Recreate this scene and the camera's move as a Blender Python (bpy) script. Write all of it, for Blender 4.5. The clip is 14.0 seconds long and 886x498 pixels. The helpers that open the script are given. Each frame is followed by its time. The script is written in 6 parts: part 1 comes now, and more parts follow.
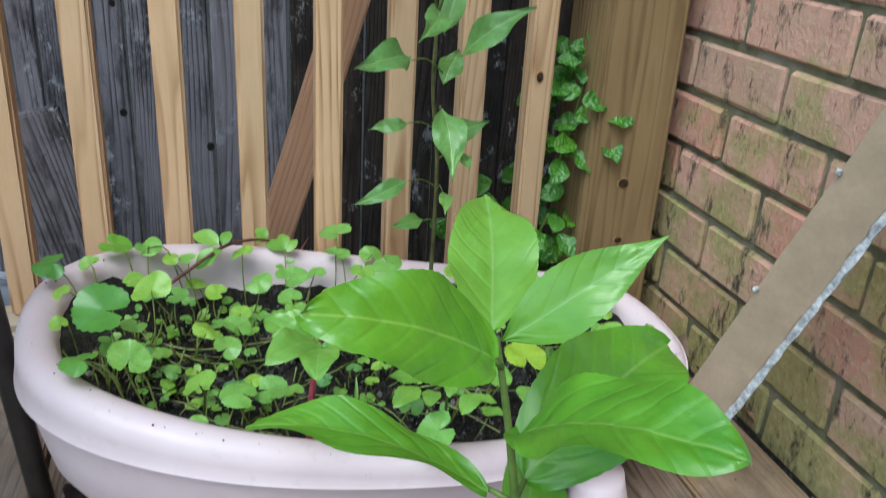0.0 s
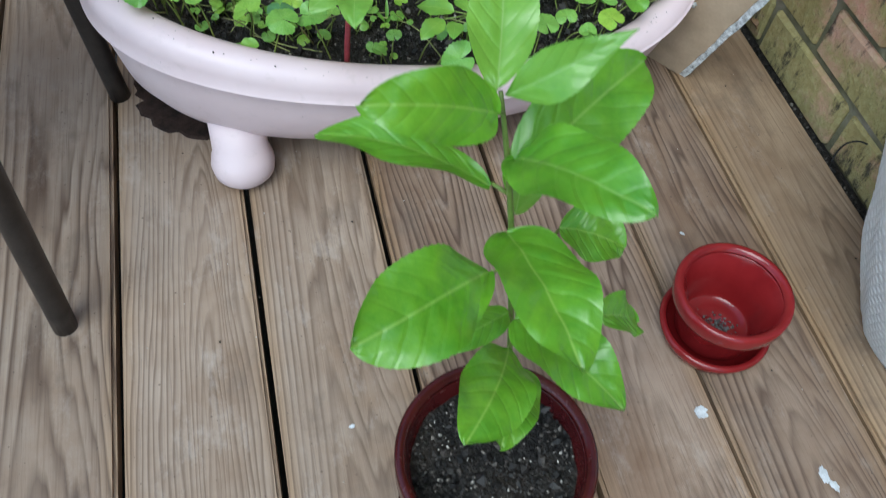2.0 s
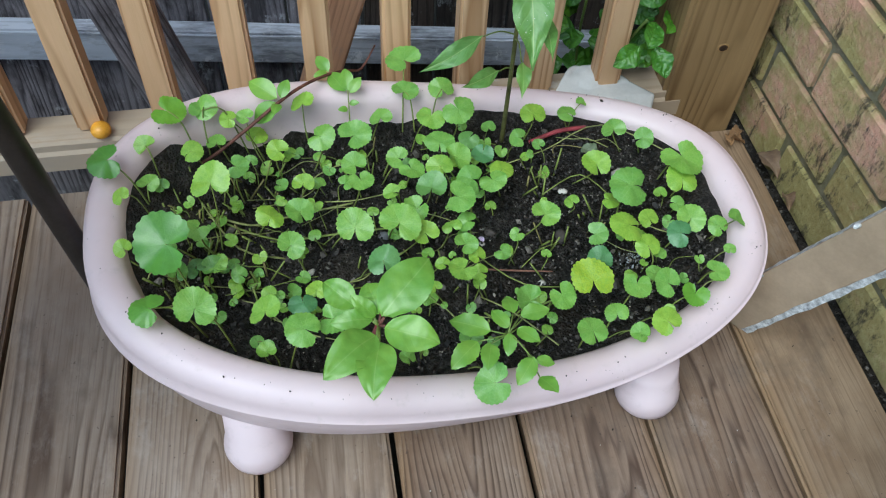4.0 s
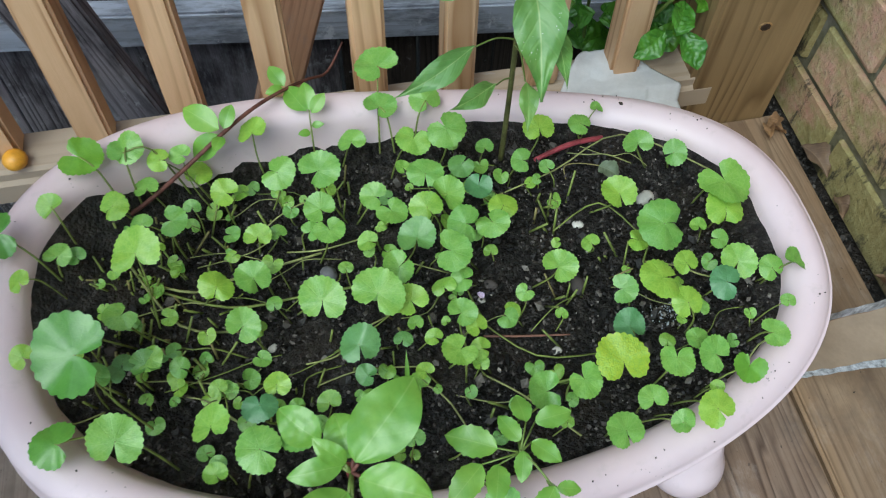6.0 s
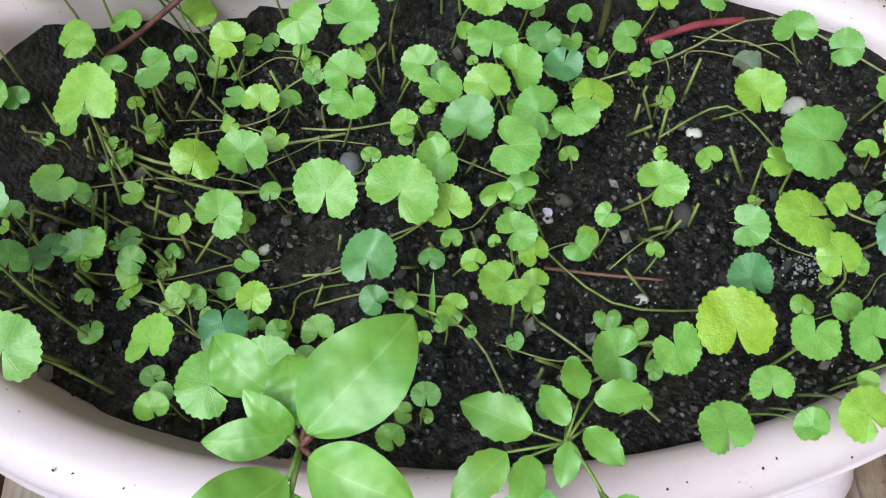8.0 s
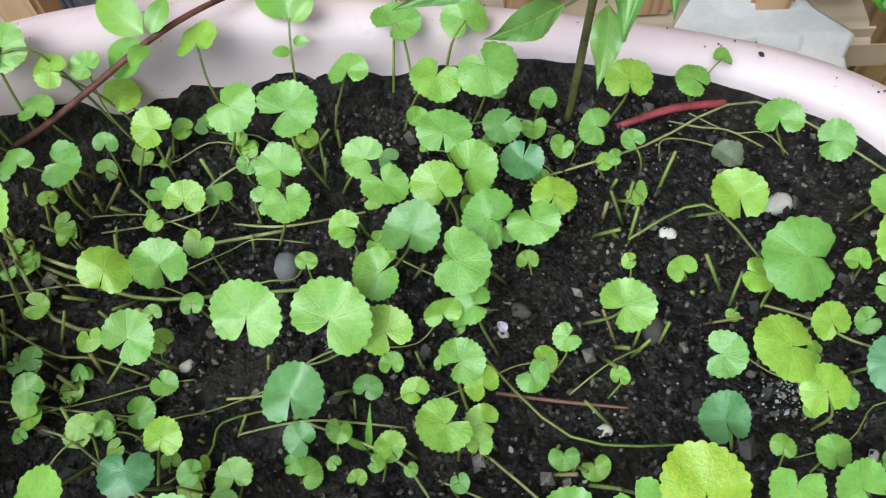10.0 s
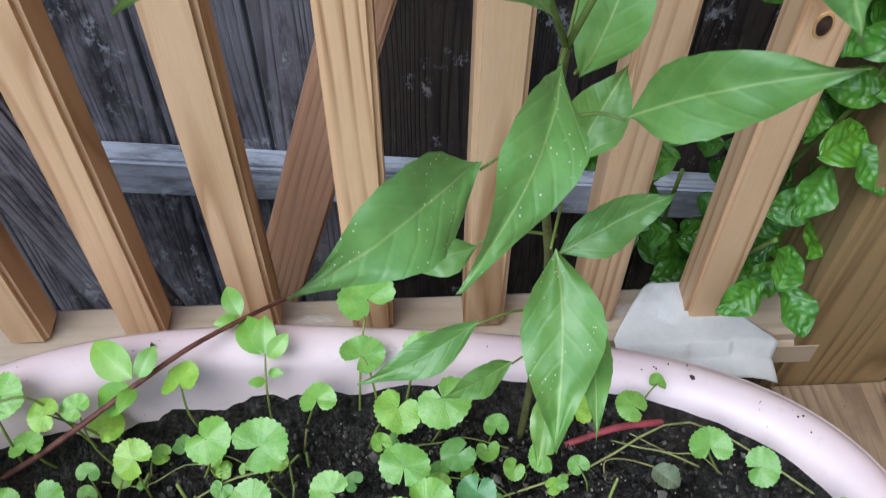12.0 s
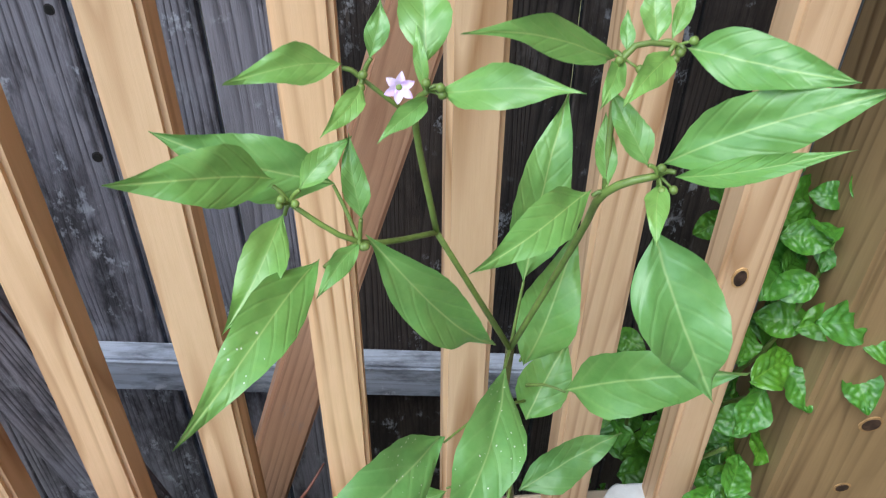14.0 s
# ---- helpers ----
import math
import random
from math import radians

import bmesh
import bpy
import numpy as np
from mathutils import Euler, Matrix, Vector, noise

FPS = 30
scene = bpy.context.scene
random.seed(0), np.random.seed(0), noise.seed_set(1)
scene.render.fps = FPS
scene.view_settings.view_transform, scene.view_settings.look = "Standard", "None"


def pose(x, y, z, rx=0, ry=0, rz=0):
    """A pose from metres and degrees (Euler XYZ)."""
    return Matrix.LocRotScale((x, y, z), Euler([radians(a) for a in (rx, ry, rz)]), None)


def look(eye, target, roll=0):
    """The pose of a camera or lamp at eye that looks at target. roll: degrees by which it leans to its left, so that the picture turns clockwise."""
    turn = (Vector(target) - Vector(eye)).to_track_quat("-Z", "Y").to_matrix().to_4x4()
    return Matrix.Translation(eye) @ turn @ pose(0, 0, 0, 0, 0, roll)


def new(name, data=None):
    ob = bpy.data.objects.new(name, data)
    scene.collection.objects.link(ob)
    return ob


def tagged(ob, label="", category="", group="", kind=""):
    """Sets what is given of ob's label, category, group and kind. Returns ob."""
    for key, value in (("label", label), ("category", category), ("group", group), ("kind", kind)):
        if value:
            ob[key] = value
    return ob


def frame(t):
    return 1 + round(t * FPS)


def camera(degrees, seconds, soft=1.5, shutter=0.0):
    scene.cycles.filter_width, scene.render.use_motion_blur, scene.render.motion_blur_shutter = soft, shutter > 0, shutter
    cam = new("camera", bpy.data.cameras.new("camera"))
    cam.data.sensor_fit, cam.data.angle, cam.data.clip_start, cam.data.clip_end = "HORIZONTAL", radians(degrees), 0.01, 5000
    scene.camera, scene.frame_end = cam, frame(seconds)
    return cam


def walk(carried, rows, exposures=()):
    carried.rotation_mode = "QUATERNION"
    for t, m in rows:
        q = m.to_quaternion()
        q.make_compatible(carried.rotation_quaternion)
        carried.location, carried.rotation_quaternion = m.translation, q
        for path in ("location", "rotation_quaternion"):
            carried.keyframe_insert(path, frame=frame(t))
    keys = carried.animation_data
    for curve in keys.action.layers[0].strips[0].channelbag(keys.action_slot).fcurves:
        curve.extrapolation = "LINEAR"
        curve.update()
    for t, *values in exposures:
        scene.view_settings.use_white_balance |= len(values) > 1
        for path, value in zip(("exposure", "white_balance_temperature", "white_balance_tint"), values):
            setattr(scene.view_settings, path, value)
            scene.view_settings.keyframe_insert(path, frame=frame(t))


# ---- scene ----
cam = camera(55.8, 14.0, 1.12, 0.25)
PATH = [
    (0, (0.201, 0.346, 0.642), (0.73, 2.104, -0.152), 3.6),
    (0.5, (0.199, 0.334, 0.678), (0.684, 1.903, -0.463), 2.5),
    (1, (0.199, 0.323, 0.692), (0.622, 1.65, -0.743), 1.8),
    (1.5, (0.199, 0.28, 0.738), (0.581, 1.436, -0.848), 3.7),
    (2, (0.187, 0.316, 0.778), (0.543, 1.421, -0.85), 5.7),
    (2.5, (0.194, 0.446, 0.819), (0.549, 1.546, -0.814), 5.4),
    (3, (0.21, 0.511, 0.843), (0.591, 1.686, -0.729), 5.6),
    (3.3, (0.217, 0.543, 0.866), (0.609, 1.72, -0.703), 6.5),
    (3.5, (0.239, 0.555, 0.874), (0.57, 1.744, -0.7), 5.1),
    (3.7, (0.249, 0.566, 0.88), (0.521, 1.762, -0.7), 4.1),
    (5.8, (0.284, 0.764, 0.817), (0.516, 1.837, -0.855), 1.7),
    (6, (0.299, 0.788, 0.808), (0.536, 1.833, -0.88), 1.8),
    (6.5, (0.34, 0.829, 0.752), (0.543, 1.837, -0.964), 1.5),
    (7, (0.352, 0.855, 0.682), (0.455, 1.801, -1.077), -0.3),
    (7.2, (0.348, 0.846, 0.668), (0.399, 1.755, -1.112), -2.0),
    (9.3, (0.352, 0.944, 0.613), (0.322, 1.853, -1.168), -3.7),
    (9.5, (0.355, 0.951, 0.612), (0.335, 1.861, -1.169), -3.2),
    (10, (0.384, 0.956, 0.614), (0.378, 1.872, -1.164), -2.6),
    (10.5, (0.39, 0.967, 0.632), (0.449, 1.994, -1.083), 0.1),
    (11, (0.391, 0.982, 0.656), (0.463, 2.097, -1.003), 0.3),
    (11.5, (0.391, 0.996, 0.688), (0.469, 2.202, -0.905), 0.8),
    (12, (0.396, 1.013, 0.715), (0.47, 2.276, -0.833), 0.6),
    (12.5, (0.398, 1.019, 0.739), (0.466, 2.364, -0.74), -0.1),
    (13, (0.398, 1.016, 0.751), (0.475, 2.447, -0.644), -0.4),
    (13.5, (0.405, 1.015, 0.787), (0.492, 2.48, -0.572), 0.1),
    (14, (0.404, 1.005, 0.813), (0.525, 2.517, -0.49), 0.6),
]
walk(cam, [(t, look(eye, target, roll)) for t, eye, target, roll in PATH],
     [(0, 0.66, 5700, -4), (1.5, 0.66, 5650, -4), (2.5, 0.55, 5650, -4), (3.0, 0.56, 5650, -4), (6.5, 0.58, 5750, -4), (7.0, 0.66, 5750, -3), (9.5, 1.0, 5950, -1), (10.0, 0.95, 5900, 0), (10.5, 0.72, 5850, 1), (11.0, 0.76, 5750, 3), (12.0, 0.80, 5650, 4), (12.5, 0.93, 5700, 5), (13.0, 1.0, 5700, 4), (14.0, 1.16, 5750, 2)])

# ---- world, sun ----
world = bpy.data.worlds.new("sky")
scene.world = world
world.use_nodes = True
wn = world.node_tree
sky = wn.nodes.new("ShaderNodeTexSky")
sky.sky_type, sky.sun_disc, sky.sun_elevation, sky.sun_rotation = "NISHITA", False, radians(58), radians(220)
sky.air_density, sky.dust_density, sky.ozone_density = 1.0, 2.0, 1.5
wn.links.new(sky.outputs[0], wn.nodes["Background"].inputs[0])
wn.nodes["Background"].inputs[1].default_value = 0.15
sun = new("sun", bpy.data.lights.new("sun", "SUN"))
sun.data.energy, sun.data.angle, sun.data.color = 1.4, radians(42), (1.0, 0.98, 0.95)
sun.matrix_world = look((0, 0, 5), (2.0, 2.4, 0))

# ---- materials ----


class Nodes:
    """A node material with short calls to add nodes."""

    def __init__(self, name, rough=0.6, spec=0.4):
        self.m = bpy.data.materials.new(name)
        self.m.use_nodes = True
        self.t = self.m.node_tree
        self.b = self.t.nodes["Principled BSDF"]
        self.out = self.t.nodes["Material Output"]
        self.b.inputs["Roughness"].default_value = rough
        self.b.inputs["Specular IOR Level"].default_value = spec

    def add(self, kind, **inputs):
        n = self.t.nodes.new("ShaderNode" + kind)
        for k, v in inputs.items():
            self.put(n.inputs[k.replace("_", " ")], v)
        return n

    def put(self, socket, v):
        if isinstance(v, bpy.types.NodeSocket):
            self.t.links.new(v, socket)
        elif isinstance(v, bpy.types.Node):
            self.t.links.new(v.outputs[0], socket)
        else:
            socket.default_value = v

    def coords(self, scale=(1, 1, 1), source="Object", shift=True):
        """Object coordinates, scaled, and shifted by a random amount for each object."""
        c = self.add("TexCoord").outputs[source]
        if shift:
            r = self.add("ObjectInfo").outputs["Random"]
            o = self.add("VectorMath")
            o.operation = "MULTIPLY_ADD"
            self.put(o.inputs[0], r), self.put(o.inputs[1], (37.0, 53.0, 71.0)), self.put(o.inputs[2], c)
            c = o.outputs[0]
        m = self.add("Mapping", Vector=c)
        m.inputs["Scale"].default_value = scale
        return m.outputs[0]

    def noise(self, vec, scale, detail=5.0, rough=0.6, distort=0.0):
        return self.add("TexNoise", Vector=vec, Scale=scale, Detail=detail, Roughness=rough, Distortion=distort).outputs["Fac"]

    def ramp(self, fac, *stops):
        n = self.add("ValToRGB", Fac=fac)
        e = n.color_ramp.elements
        while len(e) < len(stops):
            e.new(0.5)
        for k, (p, c) in zip(e, stops):
            k.position, k.color = p, (*c, 1) if len(c) == 3 else c
        return n.outputs["Color"]

    def grey(self, fac, lo, hi):
        return self.ramp(fac, (lo, (0, 0, 0)), (hi, (1, 1, 1)))

    def mix(self, fac, a, b, kind="MIX"):
        n = self.add("Mix")
        n.data_type, n.blend_type = "RGBA", kind
        self.put(n.inputs[0], fac), self.put(n.inputs[6], a if not isinstance(a, tuple) else (*a, 1)), self.put(n.inputs[7], b if not isinstance(b, tuple) else (*b, 1))
        return n.outputs[2]

    def math(self, op, a, b=0.0, c=0.0):
        n = self.add("Math")
        n.operation = op
        self.put(n.inputs[0], a), self.put(n.inputs[1], b), self.put(n.inputs[2], c)
        return n.outputs[0]

    def bump(self, height, strength=0.3, distance=0.002, under=None):
        n = self.add("Bump", Height=height, Strength=strength, Distance=distance)
        if under is not None:
            self.put(n.inputs["Normal"], under)
        return n.outputs[0]

    def done(self, color=None, rough=None, normal=None, glow=0.0):
        if color is not None:
            self.put(self.b.inputs["Base Color"], color if not isinstance(color, tuple) else (*color, 1))
        if rough is not None:
            self.put(self.b.inputs["Roughness"], rough)
        if normal is not None:
            self.put(self.b.inputs["Normal"], normal)
        if glow:
            # light that passes through a thin leaf
            tr = self.add("BsdfTranslucent")
            self.put(tr.inputs["Color"], color)
            if normal is not None:
                self.put(tr.inputs["Normal"], normal)
            mx = self.add("MixShader", Fac=glow)
            self.t.links.new(self.b.outputs[0], mx.inputs[1])
            self.t.links.new(tr.outputs[0], mx.inputs[2])
            self.t.links.new(mx.outputs[0], self.out.inputs["Surface"])
        return self.m


def wood(name, light, dark, stain, along=1, ring=26.0, rough=0.75, relief=0.5, wear=0.5, late_amount=0.8, warp_amount=0.22, patches=None, scuffs=None, rot=None):
    """Sawn softwood: ring bands along one axis, fine fibres, stains, and pale worn patches where given."""
    n = Nodes(name, rough, 0.3)
    s = [1.0, 1.0, 1.0]
    s[along] = 0.06
    v = n.coords(tuple(s))
    warp = n.noise(v, 6.0, 3.0, 0.55)
    w = n.add("VectorMath")
    w.operation = "MULTIPLY_ADD"
    n.put(w.inputs[0], warp), n.put(w.inputs[1], (warp_amount,) * 3), n.put(w.inputs[2], v)
    rings = n.add("TexWave", Vector=w.outputs[0], Scale=ring, Distortion=0.8, Detail=3.0, Detail_Scale=2.5)
    rings.wave_type, rings.bands_direction, rings.wave_profile = "BANDS", "X" if along != 0 else "Y", "SAW"
    s2 = [1.0, 1.0, 1.0]
    s2[along] = 0.03
    fibre = n.noise(n.coords(tuple(s2)), 480.0, 4.0, 0.75)
    s3 = [1.0, 1.0, 1.0]
    s3[along] = 0.3
    blot = n.noise(n.coords(tuple(s3)), 11.0, 5.0, 0.65)
    fade = n.noise(n.coords((1, 1, 1)), 3.5, 3.0, 0.6)
    late = n.ramp(rings.outputs["Fac"], (0.0, (0, 0, 0)), (0.5, (0.1, 0.1, 0.1)), (0.85, (1, 1, 1)), (1.0, (0.05, 0.05, 0.05)))
    amount = n.math("MULTIPLY", n.math("MULTIPLY", late, n.grey(fade, 0.3, 0.62)), late_amount)
    col = n.mix(amount, light, dark)
    col = n.mix(n.math("MULTIPLY", n.grey(fibre, 0.42, 0.72), wear), col, stain)
    col = n.mix(n.math("MULTIPLY", n.grey(blot, 0.45, 0.72), 0.6), col, stain)
    if rot:
        black = n.grey(n.noise(n.coords(tuple(s3)), 17.0, 6.0, 0.7), 0.47, 0.60)
        col = n.mix(n.math("MULTIPLY", black, 0.7), col, rot)
    if patches:
        pale = n.math("MULTIPLY", n.grey(n.noise(n.coords(tuple(s3)), 30.0, 7.0, 0.75), 0.545, 0.64), n.grey(n.noise(n.coords((1, 1, 1)), 5.0, 2.0, 0.5), 0.42, 0.62))
        col = n.mix(n.math("MULTIPLY", pale, 0.75), col, patches)
    if scuffs:
        torn = n.math("MULTIPLY", n.grey(n.noise(n.coords((1, 1, 0.6)), 38.0, 8.0, 0.72), 0.56, 0.62), n.grey(n.noise(n.coords((1, 1, 1)), 9.0, 3.0, 0.6), 0.50, 0.60))
        col = n.mix(n.math("MULTIPLY", torn, 0.85), col, scuffs)
    r = n.add("ObjectInfo").outputs["Random"]
    col = n.mix(1.0, col, n.ramp(r, (0.0, (0.80, 0.82, 0.84)), (1.0, (1.12, 1.08, 1.05))), "MULTIPLY")
    h = n.math("ADD", n.math("MULTIPLY", amount, 0.7), n.math("MULTIPLY", fibre, 0.8))
    return n.done(col, None, n.bump(h, relief, 0.0012))


def deck_wood(name, pale, warm, line, period=0.0055, bands=0.6, bleach=0.5, rough=0.62):
    """A weathered flat-sawn board: growth rings cut at a slant into arches, bleached fields, ochre edges, small dents."""
    n = Nodes(name, rough, 0.3)
    plain_at = n.add("SeparateXYZ", Vector=n.add("TexCoord").outputs["Object"])
    x, y = plain_at.outputs["X"], plain_at.outputs["Y"]
    r = n.add("ObjectInfo").outputs["Random"]
    shifted = n.coords((1, 1, 1))
    drawn = n.coords((1, 0.10, 1))
    wobble = n.math("SUBTRACT", n.noise(drawn, 14.0, 3.0, 0.55), 0.5)
    across = n.math("ADD", n.math("ADD", x, n.math("MULTIPLY", wobble, 0.050)), n.math("SUBTRACT", n.math("MULTIPLY", r, -0.06), 0.04))
    depth = n.math("ADD", n.math("MULTIPLY", n.math("SINE", n.math("ADD", n.math("MULTIPLY", y, 1.7), n.math("MULTIPLY", r, 40.0))), 0.055), n.math("MULTIPLY", wobble, 0.05))
    reach = n.math("SQRT", n.math("ADD", n.math("MULTIPLY", across, across), n.math("MULTIPLY", depth, depth)))
    turn = n.math("FRACT", n.math("DIVIDE", n.math("ADD", reach, n.math("MULTIPLY", n.noise(drawn, 60.0, 2.0, 0.5), 0.004)), period))
    late = n.ramp(turn, (0.0, (0.0, 0.0, 0.0)), (0.45, (0.25, 0.25, 0.25)), (0.78, (1, 1, 1)), (1.0, (0.0, 0.0, 0.0)))
    fade = n.grey(n.noise(n.coords((1, 0.35, 1)), 9.0, 4.0, 0.6), 0.28, 0.54)
    fibre = n.noise(n.coords((1, 0.02, 1)), 420.0, 4.0, 0.7)
    field = n.noise(n.coords((1, 0.45, 1)), 7.0, 5.0, 0.62)
    cloud = n.noise(shifted, 26.0, 5.0, 0.65)
    ground_tone = n.mix(n.grey(n.math("ADD", n.math("MULTIPLY", field, 0.7), n.math("MULTIPLY", cloud, 0.3)), 0.38, 0.62), warm, pale)
    rim = n.math("ABSOLUTE", n.math("SUBTRACT", x, 0.071))
    ochre = n.math("MULTIPLY", n.grey(n.math("ADD", rim, n.math("MULTIPLY", n.noise(drawn, 16.0, 3.0, 0.6), 0.03)), 0.070, 0.088), 0.55)
    col = n.mix(ochre, ground_tone, (0.36, 0.235, 0.125))
    col = n.mix(n.math("MULTIPLY", n.math("MULTIPLY", late, fade), bands), col, line)
    col = n.mix(n.math("MULTIPLY", n.grey(fibre, 0.50, 0.74), 0.45), col, line)
    scuff = n.math("MULTIPLY", n.grey(n.noise(n.coords((1, 0.5, 1)), 21.0, 8.0, 0.75), 0.55, 0.68), bleach)
    col = n.mix(scuff, col, (0.50, 0.455, 0.41))
    grime = n.math("MULTIPLY", n.grey(n.noise(n.coords((1, 0.6, 1)), 12.0, 6.0, 0.68), 0.55, 0.70), 0.55)
    col = n.mix(grime, col, (0.105, 0.08, 0.063))
    fleck = n.math("MULTIPLY", n.math("GREATER_THAN", n.noise(shifted, 190.0, 2.0, 0.5), 0.735), 0.6)
    col = n.mix(fleck, col, (0.07, 0.05, 0.04))
    col = n.mix(1.0, col, n.ramp(r, (0.0, (0.90, 0.91, 0.92)), (1.0, (1.10, 1.07, 1.05))), "MULTIPLY")
    h = n.math("ADD", n.math("MULTIPLY", n.math("MULTIPLY", late, fade), 0.5), n.math("MULTIPLY", fibre, 0.5))
    return n.done(col, n.ramp(cloud, (0.35, (0.5, 0.5, 0.5)), (0.7, (0.78, 0.78, 0.78))), n.bump(h, 0.4, 0.0010))


def plastic_pink():
    n = Nodes("pink_plastic", 0.42, 0.45)
    v = n.coords((1, 1, 1), shift=False)
    big, fine = n.noise(v, 6.0, 4.0, 0.6), n.noise(v, 60.0, 4.0, 0.65)
    col = n.mix(n.grey(big, 0.35, 0.7), (0.74, 0.612, 0.632), (0.66, 0.525, 0.547))
    col = n.mix(n.math("MULTIPLY", n.grey(fine, 0.58, 0.75), 0.35), col, (0.50, 0.42, 0.40))
    dots = n.add("TexVoronoi", Vector=v, Scale=170.0)
    few = n.math("GREATER_THAN", n.noise(v, 20.0, 3.0, 0.6), 0.60)
    col = n.mix(n.math("MULTIPLY", n.math("MULTIPLY", n.math("LESS_THAN", dots.outputs["Distance"], 0.11), few), 0.55), col, (0.16, 0.13, 0.10))
    return n.done(col, n.ramp(fine, (0.3, (0.34, 0.34, 0.34)), (0.7, (0.52, 0.52, 0.52))), n.bump(fine, 0.06, 0.001))


def soil_mat():
    n = Nodes("potting_soil", 0.6, 0.35)
    v = n.coords((1, 1, 1), shift=False)
    a, b, c = n.noise(v, 16.0, 4.0, 0.6), n.noise(v, 120.0, 6.0, 0.75), n.noise(v, 520.0, 4.0, 0.75)
    grain = n.add("TexVoronoi", Vector=v, Scale=300.0)
    cell = n.add("SeparateXYZ", Vector=grain.outputs["Color"]).outputs["X"]
    col = n.ramp(b, (0.40, (0.008, 0.0076, 0.0074)), (0.56, (0.050, 0.045, 0.041)), (0.70, (0.165, 0.152, 0.138)))
    col = n.mix(n.math("MULTIPLY", n.grey(a, 0.50, 0.66), 0.45), col, (0.085, 0.066, 0.049))
    col = n.mix(n.math("MULTIPLY", n.grey(cell, 0.8, 0.97), 0.4), col, (0.10, 0.088, 0.075))
    col = n.mix(n.grey(c, 0.66, 0.73), col, (0.28, 0.25, 0.21))
    h = n.math("ADD", n.math("ADD", n.math("MULTIPLY", b, 1.4), n.math("MULTIPLY", c, 0.6)), n.math("MULTIPLY", grain.outputs["Distance"], -0.9))
    return n.done(col, n.ramp(b, (0.35, (0.35, 0.35, 0.35)), (0.65, (0.85, 0.85, 0.85))), n.bump(h, 1.0, 0.009))


def crumb_mat():
    """Bark and soil crumbs, each of its own shade from black to grey-brown."""
    n = Nodes("bark_crumbs", 0.6, 0.45)
    r = n.add("NewGeometry").outputs["Random Per Island"]
    v = n.coords((1, 1, 1), shift=False)
    col = n.ramp(r, (0.0, (0.007, 0.0066, 0.0063)), (0.55, (0.026, 0.023, 0.021)), (0.85, (0.088, 0.077, 0.067)), (1.0, (0.21, 0.19, 0.165)))
    f = n.noise(v, 700.0, 3.0, 0.7)
    return n.done(n.mix(0.5, col, n.ramp(f, (0.3, (0.4, 0.4, 0.4)), (0.7, (1.4, 1.4, 1.4))), "MULTIPLY"), None, n.bump(f, 0.6, 0.001))


def brick_mat():
    n = Nodes("weathered_brick", 0.9, 0.25)
    r = n.add("ObjectInfo").outputs["Random"]
    v = n.coords((1, 1, 1))
    g = n.add("NewGeometry").outputs["Position"]
    a, b, c = n.noise(v, 18.0, 5.0, 0.65), n.noise(v, 95.0, 5.0, 0.7), n.noise(v, 330.0, 3.0, 0.7)
    col = n.ramp(r, (0.0, (0.60, 0.28, 0.20)), (0.35, (0.64, 0.37, 0.275)), (0.65, (0.53, 0.33, 0.24)), (1.0, (0.55, 0.25, 0.18)))
    col = n.mix(n.math("MULTIPLY", n.grey(a, 0.45, 0.62), 0.5), col, (0.50, 0.35, 0.24))
    col = n.mix(n.math("MULTIPLY", n.grey(b, 0.52, 0.70), 0.45), col, (0.66, 0.52, 0.40))
    m = n.add("Mapping", Vector=g)
    m.inputs["Scale"].default_value = (1, 1, 1.4)
    moss = n.noise(m.outputs[0], 7.5, 6.0, 0.7)
    z = n.add("SeparateXYZ", Vector=g).outputs["Z"]
    low = n.math("SUBTRACT", moss, n.math("MULTIPLY", z, 0.42))
    col = n.mix(n.math("MULTIPLY", n.grey(low, 0.32, 0.48), 0.75), col, n.ramp(b, (0.30, (0.22, 0.235, 0.06)), (0.70, (0.40, 0.40, 0.15))))
    m2 = n.add("Mapping", Vector=g)
    m2.inputs["Scale"].default_value = (1, 2.4, 0.9)
    grime = n.noise(m2.outputs[0], 13.0, 8.0, 0.78)
    col = n.mix(n.math("MULTIPLY", n.grey(grime, 0.535, 0.62), 0.88), col, n.ramp(c, (0.3, (0.012, 0.012, 0.010)), (0.7, (0.07, 0.065, 0.055))))
    pits = n.grey(c, 0.30, 0.42)
    return n.done(col, None, n.bump(n.math("ADD", n.math("MULTIPLY", a, 1.5), n.math("ADD", n.math("MULTIPLY", b, 1.3), n.math("MULTIPLY", pits, 0.5))), 0.6, 0.005))


def mortar_mat():
    n = Nodes("mossy_mortar", 0.95, 0.2)
    g = n.add("NewGeometry").outputs["Position"]
    a, b = n.noise(g, 12.0, 5.0, 0.65), n.noise(g, 120.0, 4.0, 0.7)
    col = n.ramp(a, (0.3, (0.085, 0.076, 0.055)), (0.5, (0.19, 0.182, 0.11)), (0.7, (0.30, 0.275, 0.22)))
    return n.done(col, None, n.bump(b, 0.8, 0.004))


